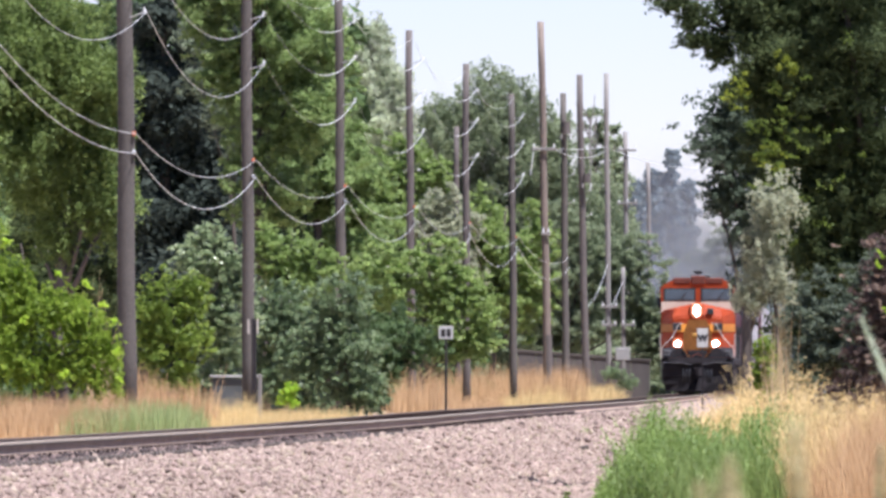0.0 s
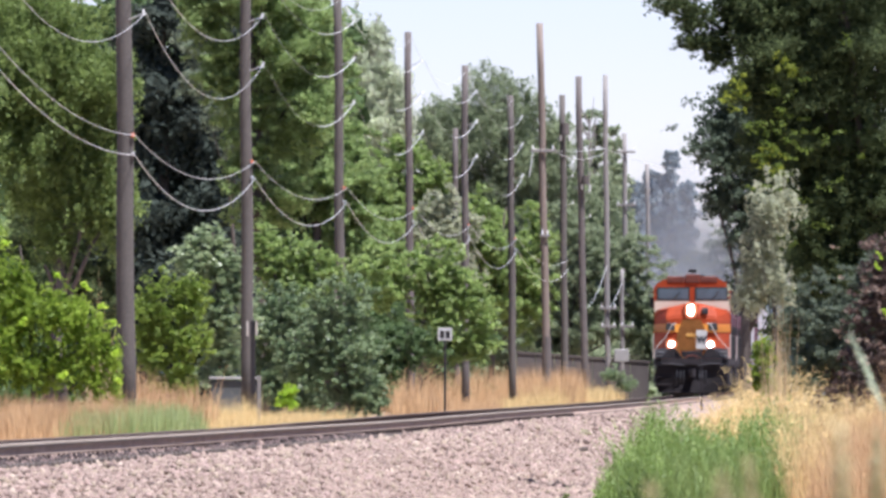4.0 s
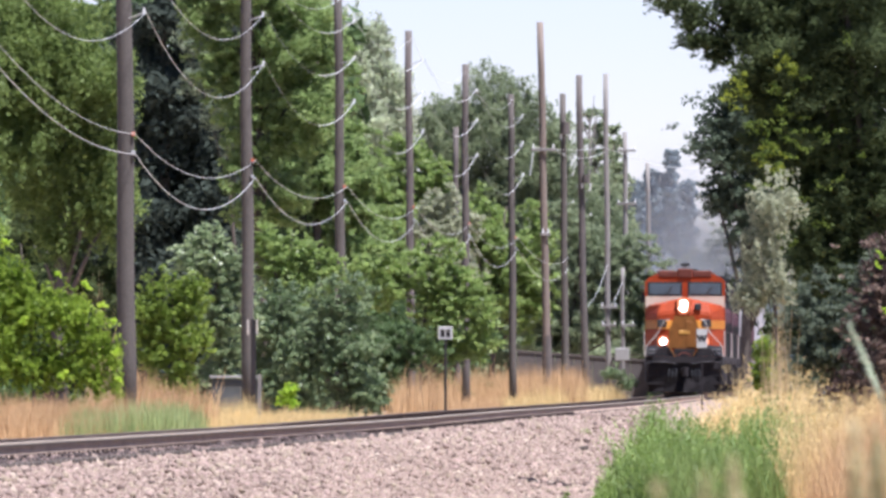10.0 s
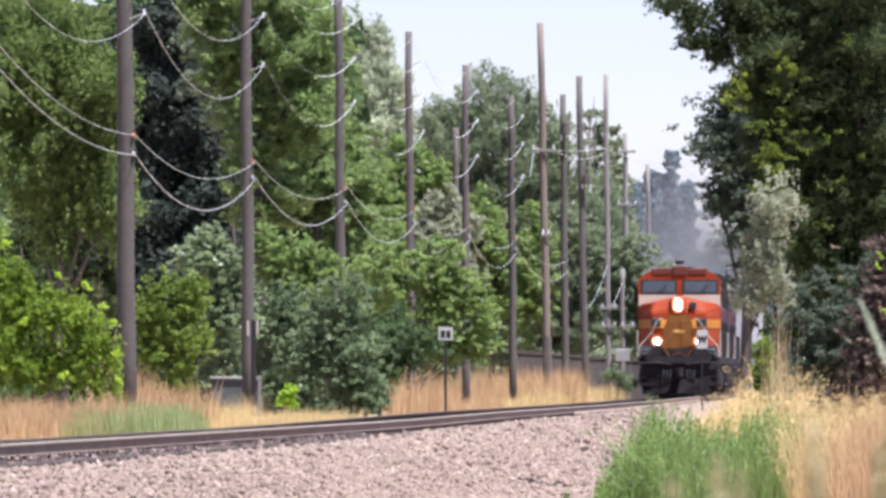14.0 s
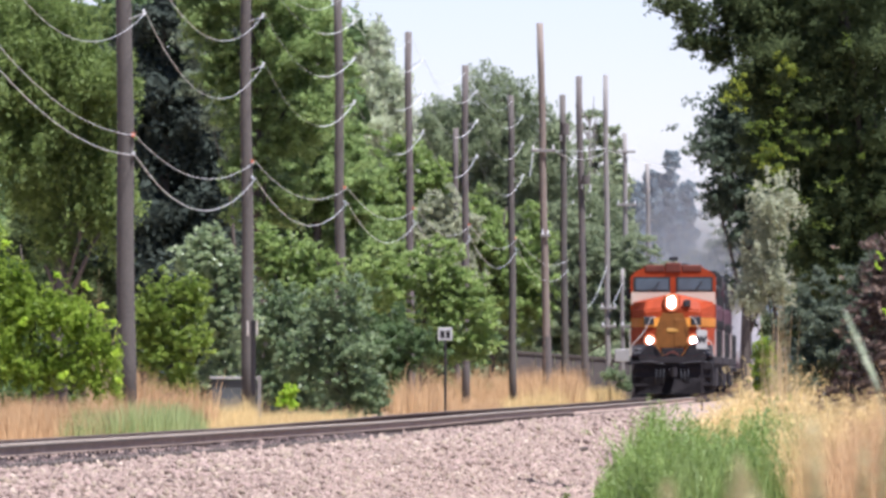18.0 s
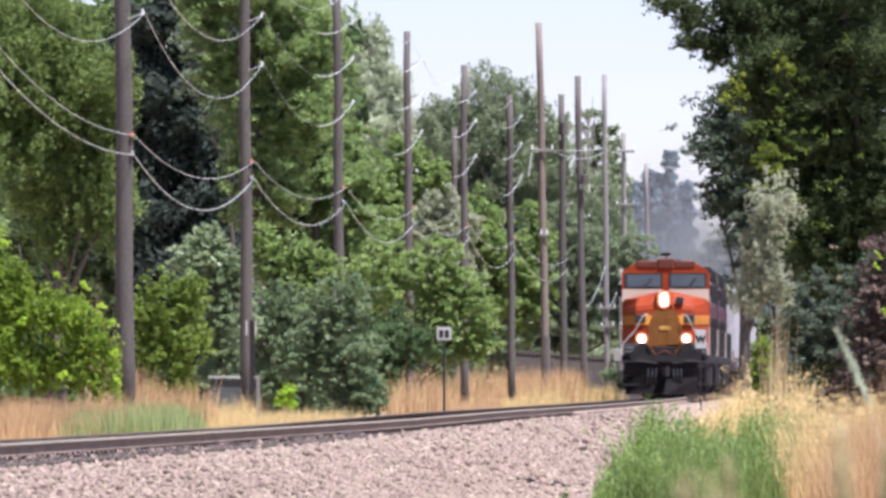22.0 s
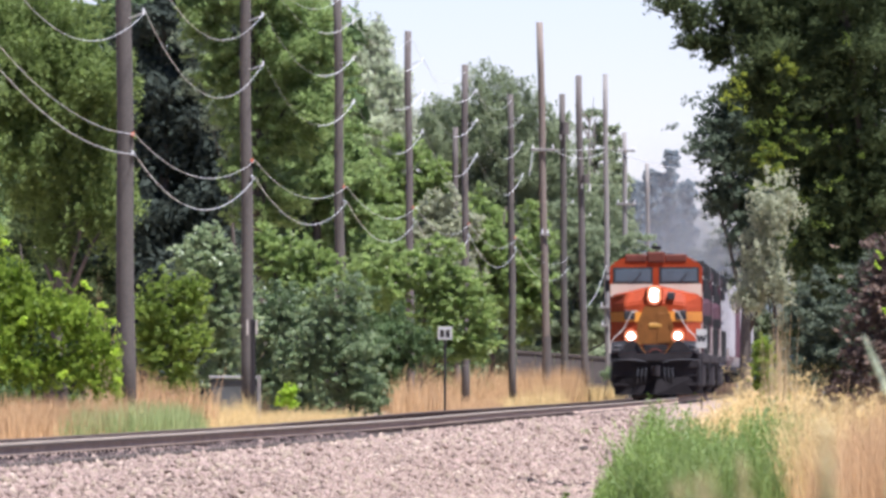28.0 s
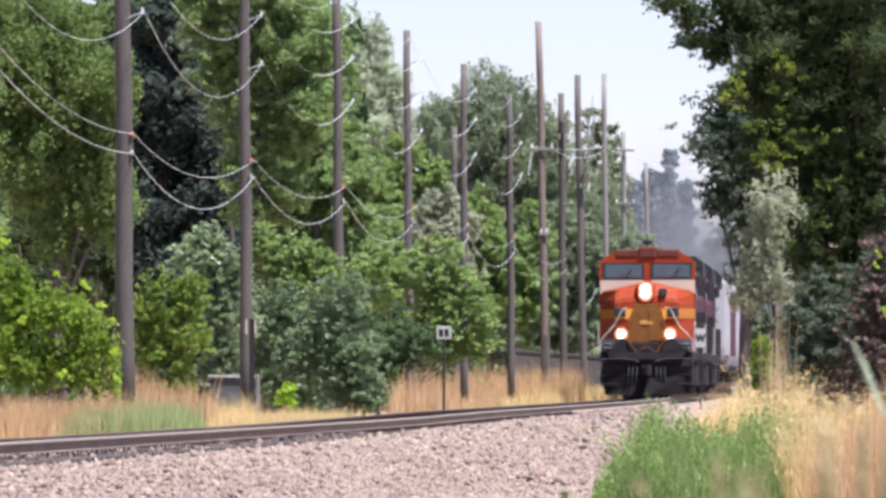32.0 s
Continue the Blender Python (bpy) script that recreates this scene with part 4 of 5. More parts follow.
def grass(name, x0, x1, y0, y1, count, height, width, material, label, seed, lean=0.35, keep=None, heads=0.0, swell=None):
    rs = np.random.RandomState(seed)
    y = rs.uniform(y0, y1, count)
    x = rs.uniform(x0, x1, count)
    ok = np.array([(x[i] - track_x(y[i]) > 3.4 or x[i] - track_x(y[i]) < -2.6) and (keep is None or keep(x[i], y[i])) for i in range(count)])
    side = np.minimum(x - x0, x1 - x) / (0.22 * (x1 - x0))
    ok &= rs.uniform(0, 1, count) < np.clip(side, 0.05, 1) ** 1.5
    x, y = x[ok], y[ok]
    z = np.array([ground_z(a, b) - 0.02 for a, b in zip(x, y)])
    clump = np.array([0.65 + 0.7 * max(0, noise.noise(Vector((a * 1.3, b * 0.35, seed))) + 0.35) for a, b in zip(x, y)])
    if swell:
        clump *= np.array([swell(a, b) for a, b in zip(x, y)])
    v, f = blades(rs, x, y, z, height * clump, width, lean)
    if heads:
        n = int(len(x) * heads)
        i = rs.choice(len(x), n, replace=False)
        top = v.reshape(len(x), 6, 3)[i][:, 4]
        hv, hf = leaf_cloud(rs, top, np.full(n, 0.05), n * 6, 0.014, droop=0.08, long=3.4)
        tagged(raw(name + "_heads", hv, hf, material), label + ", seed heads", "grass", kind="stuff")
    return tagged(raw(name, v, f, material), label, "grass", kind="stuff")


# far side of the track, along the foot of the woods
grass("dry_grass", -8.69, -4.52, 170, 200, 26000, 0.72, 0.012, M_RUST_GRASS, "dry reddish-tan grass along the far side of the track", 61)
grass("green_grass", -6.2, -3.8, 170, 180, 13000, 0.58, 0.011, M_PALE_GRASS, "patch of green grass beside the track", 62)
grass("dry_grass", -6.29, -1.22, 190, 245, 24000, 0.36, 0.011, M_STRAW, "pale dry grass under the shrubs", 63)
grass("dry_grass", -1.73, 5.2, 250, 380, 34000, 1.40, 0.016, M_RUST_GRASS, "tall reddish dry grass behind the poles", 64, keep=lambda x, y: x < pole_line(y) - 0.12)
grass("dry_grass", -1.73, 4.4, 250, 340, 26000, 0.50, 0.015, M_RUST_GRASS, "short reddish dry grass at the foot of the poles", 81, keep=lambda x, y: x > pole_line(y) - 0.4 and x < 1.6)
grass("dry_grass", 0.9, 5.4, 290, 360, 16000, 0.50, 0.015, M_STRAW, "short pale dry grass at the foot of the poles", 82, keep=lambda x, y: x > pole_line(y) - 0.4)
grass("dry_grass", 2.4, 5.6, 345, 410, 12000, 1.45, 0.018, M_RUST_GRASS, "tall reddish dry grass before a low wall", 83, keep=lambda x, y: x < 0.0128 * y + 0.25 * math.sin(0.4 * y))
grass("dry_grass", 1.91, 7.88, 330, 460, 15000, 0.8, 0.022, M_STRAW, "pale dry grass beside the far track", 65)
grass("dry_stalks", -6.09, -4.97, 194, 204, 900, 1.25, 0.02, M_RUST_GRASS, "tall dead reddish stalks beside a pole", 73, 0.2)
grass("dry_stalks", -6.00, -4.18, 200, 210, 1700, 1.05, 0.02, M_RUST_GRASS, "dead reddish stalks beside the relay box", 78, 0.25)
grass("dry_stalks", -6.64, -6.06, 196, 204, 260, 2.7, 0.012, M_REED, "tall dead tan stalks behind the bright shrub", 79, 0.2)
grass("dry_stalks", -1.25, 0.21, 246, 262, 900, 1.2, 0.022, M_RUST_GRASS, "tall dead reddish stalks under the shrubs", 74, 0.25)
grass("dry_stalks", -5.1, -3.55, 213, 219, 2400, 0.72, 0.011, M_STRAW, "thin dry grass before the relay box", 80, 0.5)
grass("green_weeds", 2.80, 3.75, 166, 178, 900, 0.55, 0.02, M_PALE_GRASS, "thin pale green weeds at the edge of the ballast", 77, 0.5)
# near side: a bank of straw with a mound of green weeds before it
def on_bank(x, y):
    wave = 0.12 * math.sin(y * 0.9) + 0.1 * math.sin(y * 2.3)
    return x > 0.0229 * y + wave and (y > 123 or x > 0.0318 * y + wave)


def bank_height(x, y):
    """The straw stands tallest at the edge of the ballast."""
    return 0.74 + 0.34 * step(0.0230, 0.0285, x / y) - 0.24 * step(0.0285, 0.0395, x / y)


def past_edge(x, y):
    return x > 0.0240 * y + 0.12 * math.sin(y * 1.7)


def in_weeds(x, y):
    u = x / y
    edge = 0.0140 + 0.00028 * (y - 100) + 0.0004 * math.sin(y * 1.9)
    return edge < u < 0.0325 + 0.0006 * math.sin(y * 1.3)


grass("straw_grass", 2.16, 7.11, 98, 160, 105000, 1.22, 0.008, M_STRAW, "tall pale straw on the bank beside the track", 66, 0.38, on_bank, 0.25, bank_height)
grass("straw_grass", 2.66, 4.70, 125, 150, 36000, 1.30, 0.008, M_STRAW, "tall pale straw at the edge of the ballast", 76, 0.35, past_edge, 0.22, bank_height)
grass("rust_grass", 3.15, 4.70, 88, 103, 16000, 1.12, 0.007, M_RUST_GRASS, "rusty dry grass on the bank", 67)
grass("straw_grass", 3.71, 4.95, 98, 116, 20000, 0.95, 0.007, M_STRAW, "pale straw at the foot of the bank", 72, 0.5, None, 0.25)
grass("green_weeds", 1.58, 3.93, 100, 124, 15000, 0.95, 0.014, M_GRASS, "thick green weeds at the edge of the ballast", 68, 0.5, in_weeds, 0.15)


def weed_top(u):
    """How high the weeds stand along the edge of the ballast: two humps with a gap of straw between."""
    return float(np.interp(u, (0.0138, 0.0165, 0.0188, 0.0226, 0.0249, 0.0268, 0.0300, 0.0325, 0.0345), (-0.66, -0.18, 0.26, 0.24, -0.06, 0.06, 0.26, 0.10, -0.5)))


def weeds():
    """Upright leafy stems, crowded into a ragged mound."""
    rs = np.random.RandomState(70)
    base, tip, wide = [], [], []
    for _ in range(1300):
        y = rs.uniform(101, 122)
        u = rs.uniform(0.0138, 0.0345)
        x = u * y
        z0 = ground_z(x, y)
        top = weed_top(u) + 0.3 * noise.noise(Vector((u * 900, y * 0.5, 3))) + rs.uniform(-0.42, 0.10)
        h = max(0.18, top - z0)
        lx, ly = rs.normal() * 0.09 * h, rs.normal() * 0.09 * h
        n = int(16 + 26 * h)
        q = rs.uniform(0.22, 1.0, n)
        a = rs.uniform(0, 2 * math.pi, n)
        up = rs.uniform(0.2, 1.5, n)
        ln = (0.115 - 0.06 * q) * rs.uniform(0.7, 1.3, n)
        p = np.stack((x + lx * q * q, y + ly * q * q, z0 + h * q), 1)
        d = np.stack((np.cos(a), np.sin(a), up), 1)
        d /= np.linalg.norm(d, axis=1)[:, None]
        base.append(p)
        tip.append(p + d * ln[:, None])
        wide.append(np.stack((-np.sin(a), np.cos(a), np.zeros(n)), 1) * (0.13 * ln)[:, None])
        base.append(np.array([(x, y, z0)]))
        tip.append(np.array([(x + lx, y + ly, z0 + h)]))
        wide.append(np.array([(0.004, 0, 0)]))
    base, tip, wide = np.concatenate(base), np.concatenate(tip), np.concatenate(wide)
    mid = base * 0.55 + tip * 0.45
    v = np.stack((base, mid - wide, tip, mid + wide), 1).reshape(-1, 3)
    tagged(raw("weed_leaves", v, np.arange(len(v)).reshape(-1, 4), M_WEED), "leafy upright green weeds at the edge of the ballast", "weeds", kind="stuff")


weeds()


def thistle(x, y, h, seed):
    rs = np.random.RandomState(seed)
    z = bed_z(x, y)
    e = empty("thistle", pose(x, y, z), "small grey-green thistle growing in the ballast", "weed")
    part("stem", rod((0, 0, -0.02), (0.01, 0, h), 0.008, 0.004, 6), M_PALE_GRASS, e)
    v, f = leaf_cloud(rs, [(0, 0, h * q) for q in (0.2, 0.4, 0.6, 0.8, 1.0)], [0.3 * h * (1.15 - q) for q in (0.2, 0.4, 0.6, 0.8, 1.0)], 160, 0.035, long=2.4)
    raw("foliage", v, f, M_GRASS, e)


thistle(1.28, 112, 0.36, 1)
thistle(1.16, 110, 0.18, 2)


grass("dry_reeds", 3.83, 4.13, 126, 131, 230, 2.5, 0.014, M_REED, "stand of tall dry tan reeds on the bank", 75, 0.06)


# ---- grass stems close before the lens ----
def grass_stem(x, y, ztop, lean, material, seed, head=0.07, thick=0.004, bow=3):
    rs = np.random.RandomState(seed)
    z0 = ground_z(x, y)
    h = ztop - z0
    e = empty("grass_stem", pose(x, y, z0), "pale green grass stem with a feathery seed head", "grass stem", "grass stems before the lens")
    pts = [Vector((lean * (k / 14) ** bow, 0, h * k / 14)) for k in range(15)]
    part("stem", tube(pts, [0.0014 - 0.00006 * k for k in range(15)], 5), material, e)
    tip = pts[-1]
    d = (pts[-1] - pts[-2]).normalized()
    cs = [tip - d * head * q for q in np.linspace(0, 1, 26)]
    v, f = leaf_cloud(rs, [tuple(c) for c in cs], [thick * (0.6 + 1.1 * math.sin(math.pi * q)) for q in np.linspace(0.08, 0.95, 26)], 240, 0.0038, flat=1.0, long=2.6)
    raw("seed_head", v, f, material, e)
    return e


stems = []
stems.append(grass_stem(0.765, 17.0, 0.677, -0.13, M_STEM, 100, 0.13, 0.0019, 6.5))
stems.append(grass_stem(0.28, 8.3, 0.54, -0.06, M_WISP, 101, 0.10, 0.0028))
stems.append(grass_stem(0.12, 7.6, 0.53, 0.04, M_WISP, 102, 0.10, 0.0028))
stems.append(grass_stem(0.26, 7.6, 0.53, -0.06, M_WISP, 103, 0.10, 0.0028))
stems.append(grass_stem(0.16, 6.1, 0.55, -0.0, M_WISP, 104, 0.10, 0.0028))
stems.append(grass_stem(0.32, 8.1, 0.55, 0.02, M_WISP, 106, 0.10, 0.0028))
stems.append(grass_stem(0.27, 7.1, 0.57, -0.02, M_WISP, 107, 0.10, 0.0028))
stems.append(grass_stem(0.46, 11.6, 0.53, 0.02, M_WISP, 108, 0.10, 0.0028))
stems.append(grass_stem(0.44, 11.2, 0.55, 0.02, M_WISP, 109, 0.10, 0.0028))

# ---- pole line ----
def utility_pole(base, top, r0, r1, material, label, brackets=(), tags=(), group="poles of the line"):
    e = empty("utility_pole", pose(*base), label, "utility pole", group)
    b, t = Vector(base), Vector(top)
    d = t - b
    pts = [d * k / 8 + Vector((0.015 * math.sin(k * 1.7 + base[0]), 0, 0)) for k in range(9)]
    pts[0] -= Vector((0, 0, 0.2))
    part("shaft", tube(pts, [r0 + (r1 - r0) * k / 8 for k in range(9)], 14), material, e, smooth=True)
    for z in brackets:
        k = (z - base[2]) / d.z
        c = d * k
        r = r0 + (r1 - r0) * k
        arm = part("bracket", tube([c + Vector((r * 0.6, -r * 0.6, -0.10)), c + Vector((0.2, -0.12, -0.06)), c + Vector((0.35, -0.15, 0.0))], 0.013, 6), M_GALV, e)
        part("insulator", rod(c + Vector((0.35, -0.15, -0.03)), c + Vector((0.35, -0.15, 0.08)), 0.025, 0.018, 10), M_PORC, arm)
    for z in tags:
        k = (z - base[2]) / d.z
        c = d * k
        r = r0 + (r1 - r0) * k
        part("cable_clamp", box(c.x + r * 0.8, c.x + r + 0.03, c.y - r - 0.02, c.y - 0.02, c.z - 0.035, c.z + 0.035, 0.008), M_ORANGE_TAG if z > 4.8 else M_GALV, e)
    return e


POLE_R = (0.166, 0.134, 0.124, 0.112, 0.118, 0.125)
POLE_DX = (0.03, 0.07, 0.12, 0.09, 0.0, 0.0)
POLE_TOP = (10.2, 10.2, 9.9, 9.62, 9.62, 9.55)
pole_xy = []
for k in range(-1, 6):
    y = 190 * (1 + 0.157 * k)
    x = pole_line(y) - 0.065 + POLE_DX[max(0, k)]
    pole_xy.append((x, y))
    lv = (7.0, 8.0, 8.85) if k > 0 else (7.05, 8.1, 9.0)
    utility_pole((x, y, -0.42), (x - 0.08 if k != 4 else x - 0.02, y, POLE_TOP[max(0, k)]), POLE_R[max(0, k)], 0.78 * POLE_R[max(0, k)], M_POLE_DARK if k in (3, 4) else M_POLE,
                 "weathered grey-brown wooden utility pole with side brackets", lv, (4.58, 4.91) if k == 0 else (4.72, 5.05))

sp = utility_pole((3.56, 368, -0.42), (3.31, 368.00, 12.77), 0.14, 0.11, M_POLE_TAN, "tall tan wooden power pole, leaning a little")
p8 = utility_pole((4.48, 396, -0.42), (4.39, 396.00, 11.07), 0.14, 0.11, M_POLE, "dark wooden utility pole", (7.1, 8.1))
p9 = utility_pole((5.65, 428, -0.42), (5.38, 428.00, 12.65), 0.15, 0.12, M_POLE_DARK, "dark tarred wooden utility pole", (7.1, 8.1))
gp = utility_pole((6.82, 445, -0.42), (6.69, 445.00, 13.18), 0.12, 0.10, M_POLE_GREY, "slim grey power pole with white insulators", ())
p11 = utility_pole((8.19, 480, -0.42), (8.07, 480.00, 11.58), 0.13, 0.10, M_POLE_GREY, "grey wooden utility pole with a crossarm", ())
utility_pole((10.29, 540, -0.42), (10.23, 540.00, 11.40), 0.13, 0.10, M_POLE_GREY, "grey wooden utility pole far along the line", ())


def span(a, b, sag, r, label, n=16, glint=False):
    a, b = Vector(a), Vector(b)
    pts = []
    for i in range(n + 1):
        t = i / n
        p = a.lerp(b, t)
        p.z -= 4 * sag * t * (1 - t)
        pts.append(p)
    e = empty("overhead_cable", Matrix.Translation(a), label, "cable", "cables of the line")
    part("strand", tube([p - a for p in pts], r * (0.36 if glint else 0.52), 6), M_DULL_WIRE if glint else M_WIRE, e, smooth=True)
    # thicker bright far end imitates the sun's glint on the wire
    if glint:
        part("glint_length", tube([p - a for p in pts[int(n * 0.62):]], r * 0.85, 6), M_WIRE, e, "thicker bright length imitating the sun's glint")
    return e


far_pole = (4.48, 396)
line = pole_xy + [far_pole]
for (x0, y0), (x1, y1) in zip(line, line[1:]):
    first = y0 < 180
    for z, sag, r, dx in ((4.70, 0.81, 0.015, 0.14), (5.05, 0.55, 0.012, 0.14)):
        sag = 0.42 if first else sag * (1.0 if y0 < 210 else 0.9)
        lo0 = 1.0 if first else (-0.14 if y0 < 195 else 0.0)
        span((x0 + dx, y0 - 0.16, z + lo0), (x1 + dx, y1 - 0.16, z + (-0.14 if y1 < 195 else 0.0)), sag, r, "thick slack pale cable slung between wooden poles")
    for z, sag, r, dx in ((7.06, 1.09, 0.011, 0.33), (8.06, 0.97, 0.012, 0.33), (8.92, 0.86, 0.010, 0.33)):
        if y0 > 335:
            continue
        sag *= 1.0 if 180 < y0 < 210 else 0.84
        span((x0 + dx, y0 - 0.15, z), (x1 + dx, y1 - 0.15, z), sag, r, "slack bare aluminium wire on pole brackets", glint=y0 > 210)


# ---- signs ----
def bar_text(parent, material, x0, x1, z0, z1, n, y):
    w = (x1 - x0) / n
    for i in range(n):
        part("bar", box(x0 + i * w + 0.12 * w, x0 + (i + 1) * w - 0.12 * w, y - 0.004, y, z0, z1), material, parent)


def milepost(x, y, z0, ztop):
    e = empty("milepost_sign", pose(x, y, z0), "small white milepost sign with dark numerals on a thin steel post", "sign")
    h = ztop - z0
    part("post", rod((0, 0.02, -0.1), (0, 0.02, h - 0.02), 0.032, 0.03, 8), M_GRIME, e)
    w = 0.33
    p = part("plate", box(-w / 2, w / 2, -0.012, 0.0, h - 0.30, h, 0.003), M_SIGN, e)
    bar_text(p, M_GRIME, -w * 0.40, w * 0.40, h - 0.25, h - 0.07, 2, -0.013)
    return e


milepost(0.05, 250, -0.42, 1.82)


def letter(txt, size, material, parent, m, label):
    cu = bpy.data.curves.new("letter", "FONT")
    cu.body = txt
    cu.size = size
    cu.extrude = 0.003
    cu.offset = 0.022
    cu.align_x = "CENTER"
    ob = new("letter_curve", cu)
    me = bpy.data.meshes.new_from_object(ob.evaluated_get(bpy.context.evaluated_depsgraph_get()))
    bpy.data.objects.remove(ob)
    bpy.data.curves.remove(cu)
    me.name = "letter"
    me.materials.clear()
    me.materials.append(material)
    o = new("letter", me)
    o.parent = parent
    o.matrix_basis = m
    tagged(o, label)
    return o


def whistle_post(x, y, z0, zc):
    e = empty("whistle_post", pose(x, y, z0), "white whistle sign with a black letter on a steel post", "sign")
    h = zc - z0
    part("post", box(-0.025, 0.025, 0.0, 0.04, -0.1, h + 0.15, 0.005), M_GRIME, e)
    w, g = 0.31, 0.54
    p = part("plate", box(-w / 2, w / 2, -0.012, -0.002, h - g / 2, h + g / 2, 0.003), M_SIGN, e)
    letter("W", 0.25, M_BLACK, p, pose(0, -0.015, h - 0.09, 90, 0, 0), "black letter W")
    return e


whistle_post(7.43, 310, -0.6, 1.77)


def sleeve():
    """A steel stub strapped to the foot of a pole."""
    e = empty("pole_stub", pose(-3.85, 219.00, -0.24), "dark steel stub with pale bands beside a pole", "post")
    h = 2.06
    part("stub", box(-0.05, 0.05, -0.05, 0.05, -0.3, h, 0.01), M_GRIME, e)
    for x in (-0.13, 0.055):
        part("band_plate", box(x, x + 0.035, -0.07, -0.05, h - 0.32, h - 0.02, 0.005), M_RAILING, e)


def relay_box():
    e = empty("relay_box", pose(-4.29, 222, -0.45), "weathered grey concrete relay box half hidden in grass", "relay box")
    w, h = 0.93, 1.12
    part("box_body", box(-w / 2, w / 2, -0.4, 0.4, 0, h - 0.06, 0.02), M_CONC, e)
    part("lid", box(-w / 2 - 0.05, w / 2 + 0.05, -0.45, 0.45, h - 0.05, h, 0.012), M_CASE, e)
    part("corner_post", box(w / 2 + 0.02, w / 2 + 0.09, -0.47, -0.40, 0, h + 0.02, 0.01), M_POLE_GREY, e)


def low_wall():
    """A long low wall beyond the poles, its top falling towards the track."""
    e = empty("low_wall", pose(5.9, 455, -0.42), "low weathered grey-brown wall behind the dry grass", "wall")
    top = lambda x: 2.16 - 0.073 * (x + 2.8)
    for k in range(7):
        x0, x1 = -2.8 + 0.8 * k, -2.0 + 0.8 * k
        part("panel", prism([(x0 + 0.01, -0.1), (x1 - 0.01, -0.1), (x1 - 0.01, top(x1)), (x0 + 0.01, top(x0))], 0.0, 0.2), M_WALL, e)
    part("cap", prism([(-2.85, top(-2.85)), (2.85, top(2.85)), (2.85, top(2.85) + 0.09), (-2.85, top(-2.85) + 0.09)], -0.04, 0.24), M_POLE_DARK, e, "worn cap along the wall")


def crossarm(parent, x, y, z, half, n, label="wooden crossarm with white insulators"):
    a = part("crossarm", box(x - half, x + half, y - 0.20, y - 0.12, z - 0.05, z + 0.05, 0.01), M_POLE_GREY, parent, label)
    for k in range(n):
        q = x - half + 0.08 + (2 * half - 0.16) * k / max(1, n - 1)
        part("insulator", rod((q, y - 0.16, z + 0.05), (q, y - 0.16, z + 0.20), 0.035, 0.025, 10), M_PORC, a)
    return a


sleeve()
relay_box()
low_wall()
for z, half in ((3.56 + 0.42, 0.35), (2.81 + 0.42, 0.32)):
    crossarm(gp, 0.0, 0.0, z, half, 2)
part("meter_box", box(0.25, 0.85, -0.3, -0.1, 1.35 + 0.42, 1.88 + 0.42, 0.03), M_CASE, gp, "dusty grey equipment box")
bp = utility_pole((7.52, 452, -0.42), (7.50, 452.00, 5.26), 0.10, 0.08, M_POLE_GREY, "short grey signal pole with white insulators")
crossarm(bp, 0.2, 0.0, 2.85 + 0.42, 0.3, 2)
crossarm(sp, -0.15, 0.0, 8.42 + 0.42, 0.42, 2)
span((3.10, 368.00, 8.50), (6.69, 445.00, 10.15), 0.1, 0.02, "taut grey wire between two power poles")
span((3.78, 368.00, 8.42), (6.69, 445.00, 10.01), 0.3, 0.02, "slack grey wire between two power poles")
span((6.69, 445.00, 10.15), (15.28, 640.00, 13.13), 0.3, 0.02, "grey wire running off along the track")
part("drop_wire", tube([(3.08 - 3.56, -0.16, 8.46 + 0.42), (3.01 - 3.56, -0.18, 7.96 + 0.42), (2.95 - 3.56, -0.18, 7.53 + 0.42)], 0.024, 6), M_WIRE, sp, "short pale wire hanging from the crossarm")

span((6.75, 444.90, 5.30), (5.58, 428.15, 3.38), 0.35, 0.022, "pale slack cable drop between two poles")
span((7.50, 451.92, 4.67), (6.80, 444.90, 3.49), 0.12, 0.022, "pale slack cable drop between two poles")
part("dark_foot", rod((0, 0, -0.1), (3.54 - 3.56, 0, 2.50), 0.15, 0.146, 14), M_POLE_DARK, sp, "tarred foot of the pole")

for pole, x, z, h in ((p8, 0.0, 9.80 + 0.42, 0.45), (p9, 0.02, 8.53 + 0.42, 0.35)):
    can = part("transformer", rod((x, -0.3, z - h / 2), (x, -0.3, z + h / 2), 0.16, None, 14), M_POLE_DARK, pole, "small dark transformer can")
    for dx in (-0.16, 0.16):
        part("bushing", rod((x + dx, -0.3, z - h / 2 - 0.2), (x + dx, -0.3, z - h / 2), 0.03, 0.04, 8), M_PORC, can)
crossarm(p11, -0.03, 0.0, 10.75 + 0.42, 0.40, 2)
crossarm(p11, -0.03, 0.0, 8.39 + 0.42, 0.45, 3)
crossarm(sp, -0.08, 0.0, 5.53 + 0.42, 0.17, 2)
utility_pole((0.44, 334, -0.42), (0.38, 334.00, 8.40), 0.10, 0.085, M_POLE_DARK, "slim dark wooden pole among the trees", (8.19,))
for (x0, y0), (x1, y1) in zip(pole_xy[2:], pole_xy[3:]):
    span((x0, y0, 9.5), (x1, y1, 9.42), 0.7, 0.008, "thin sagging wire between pole tops")

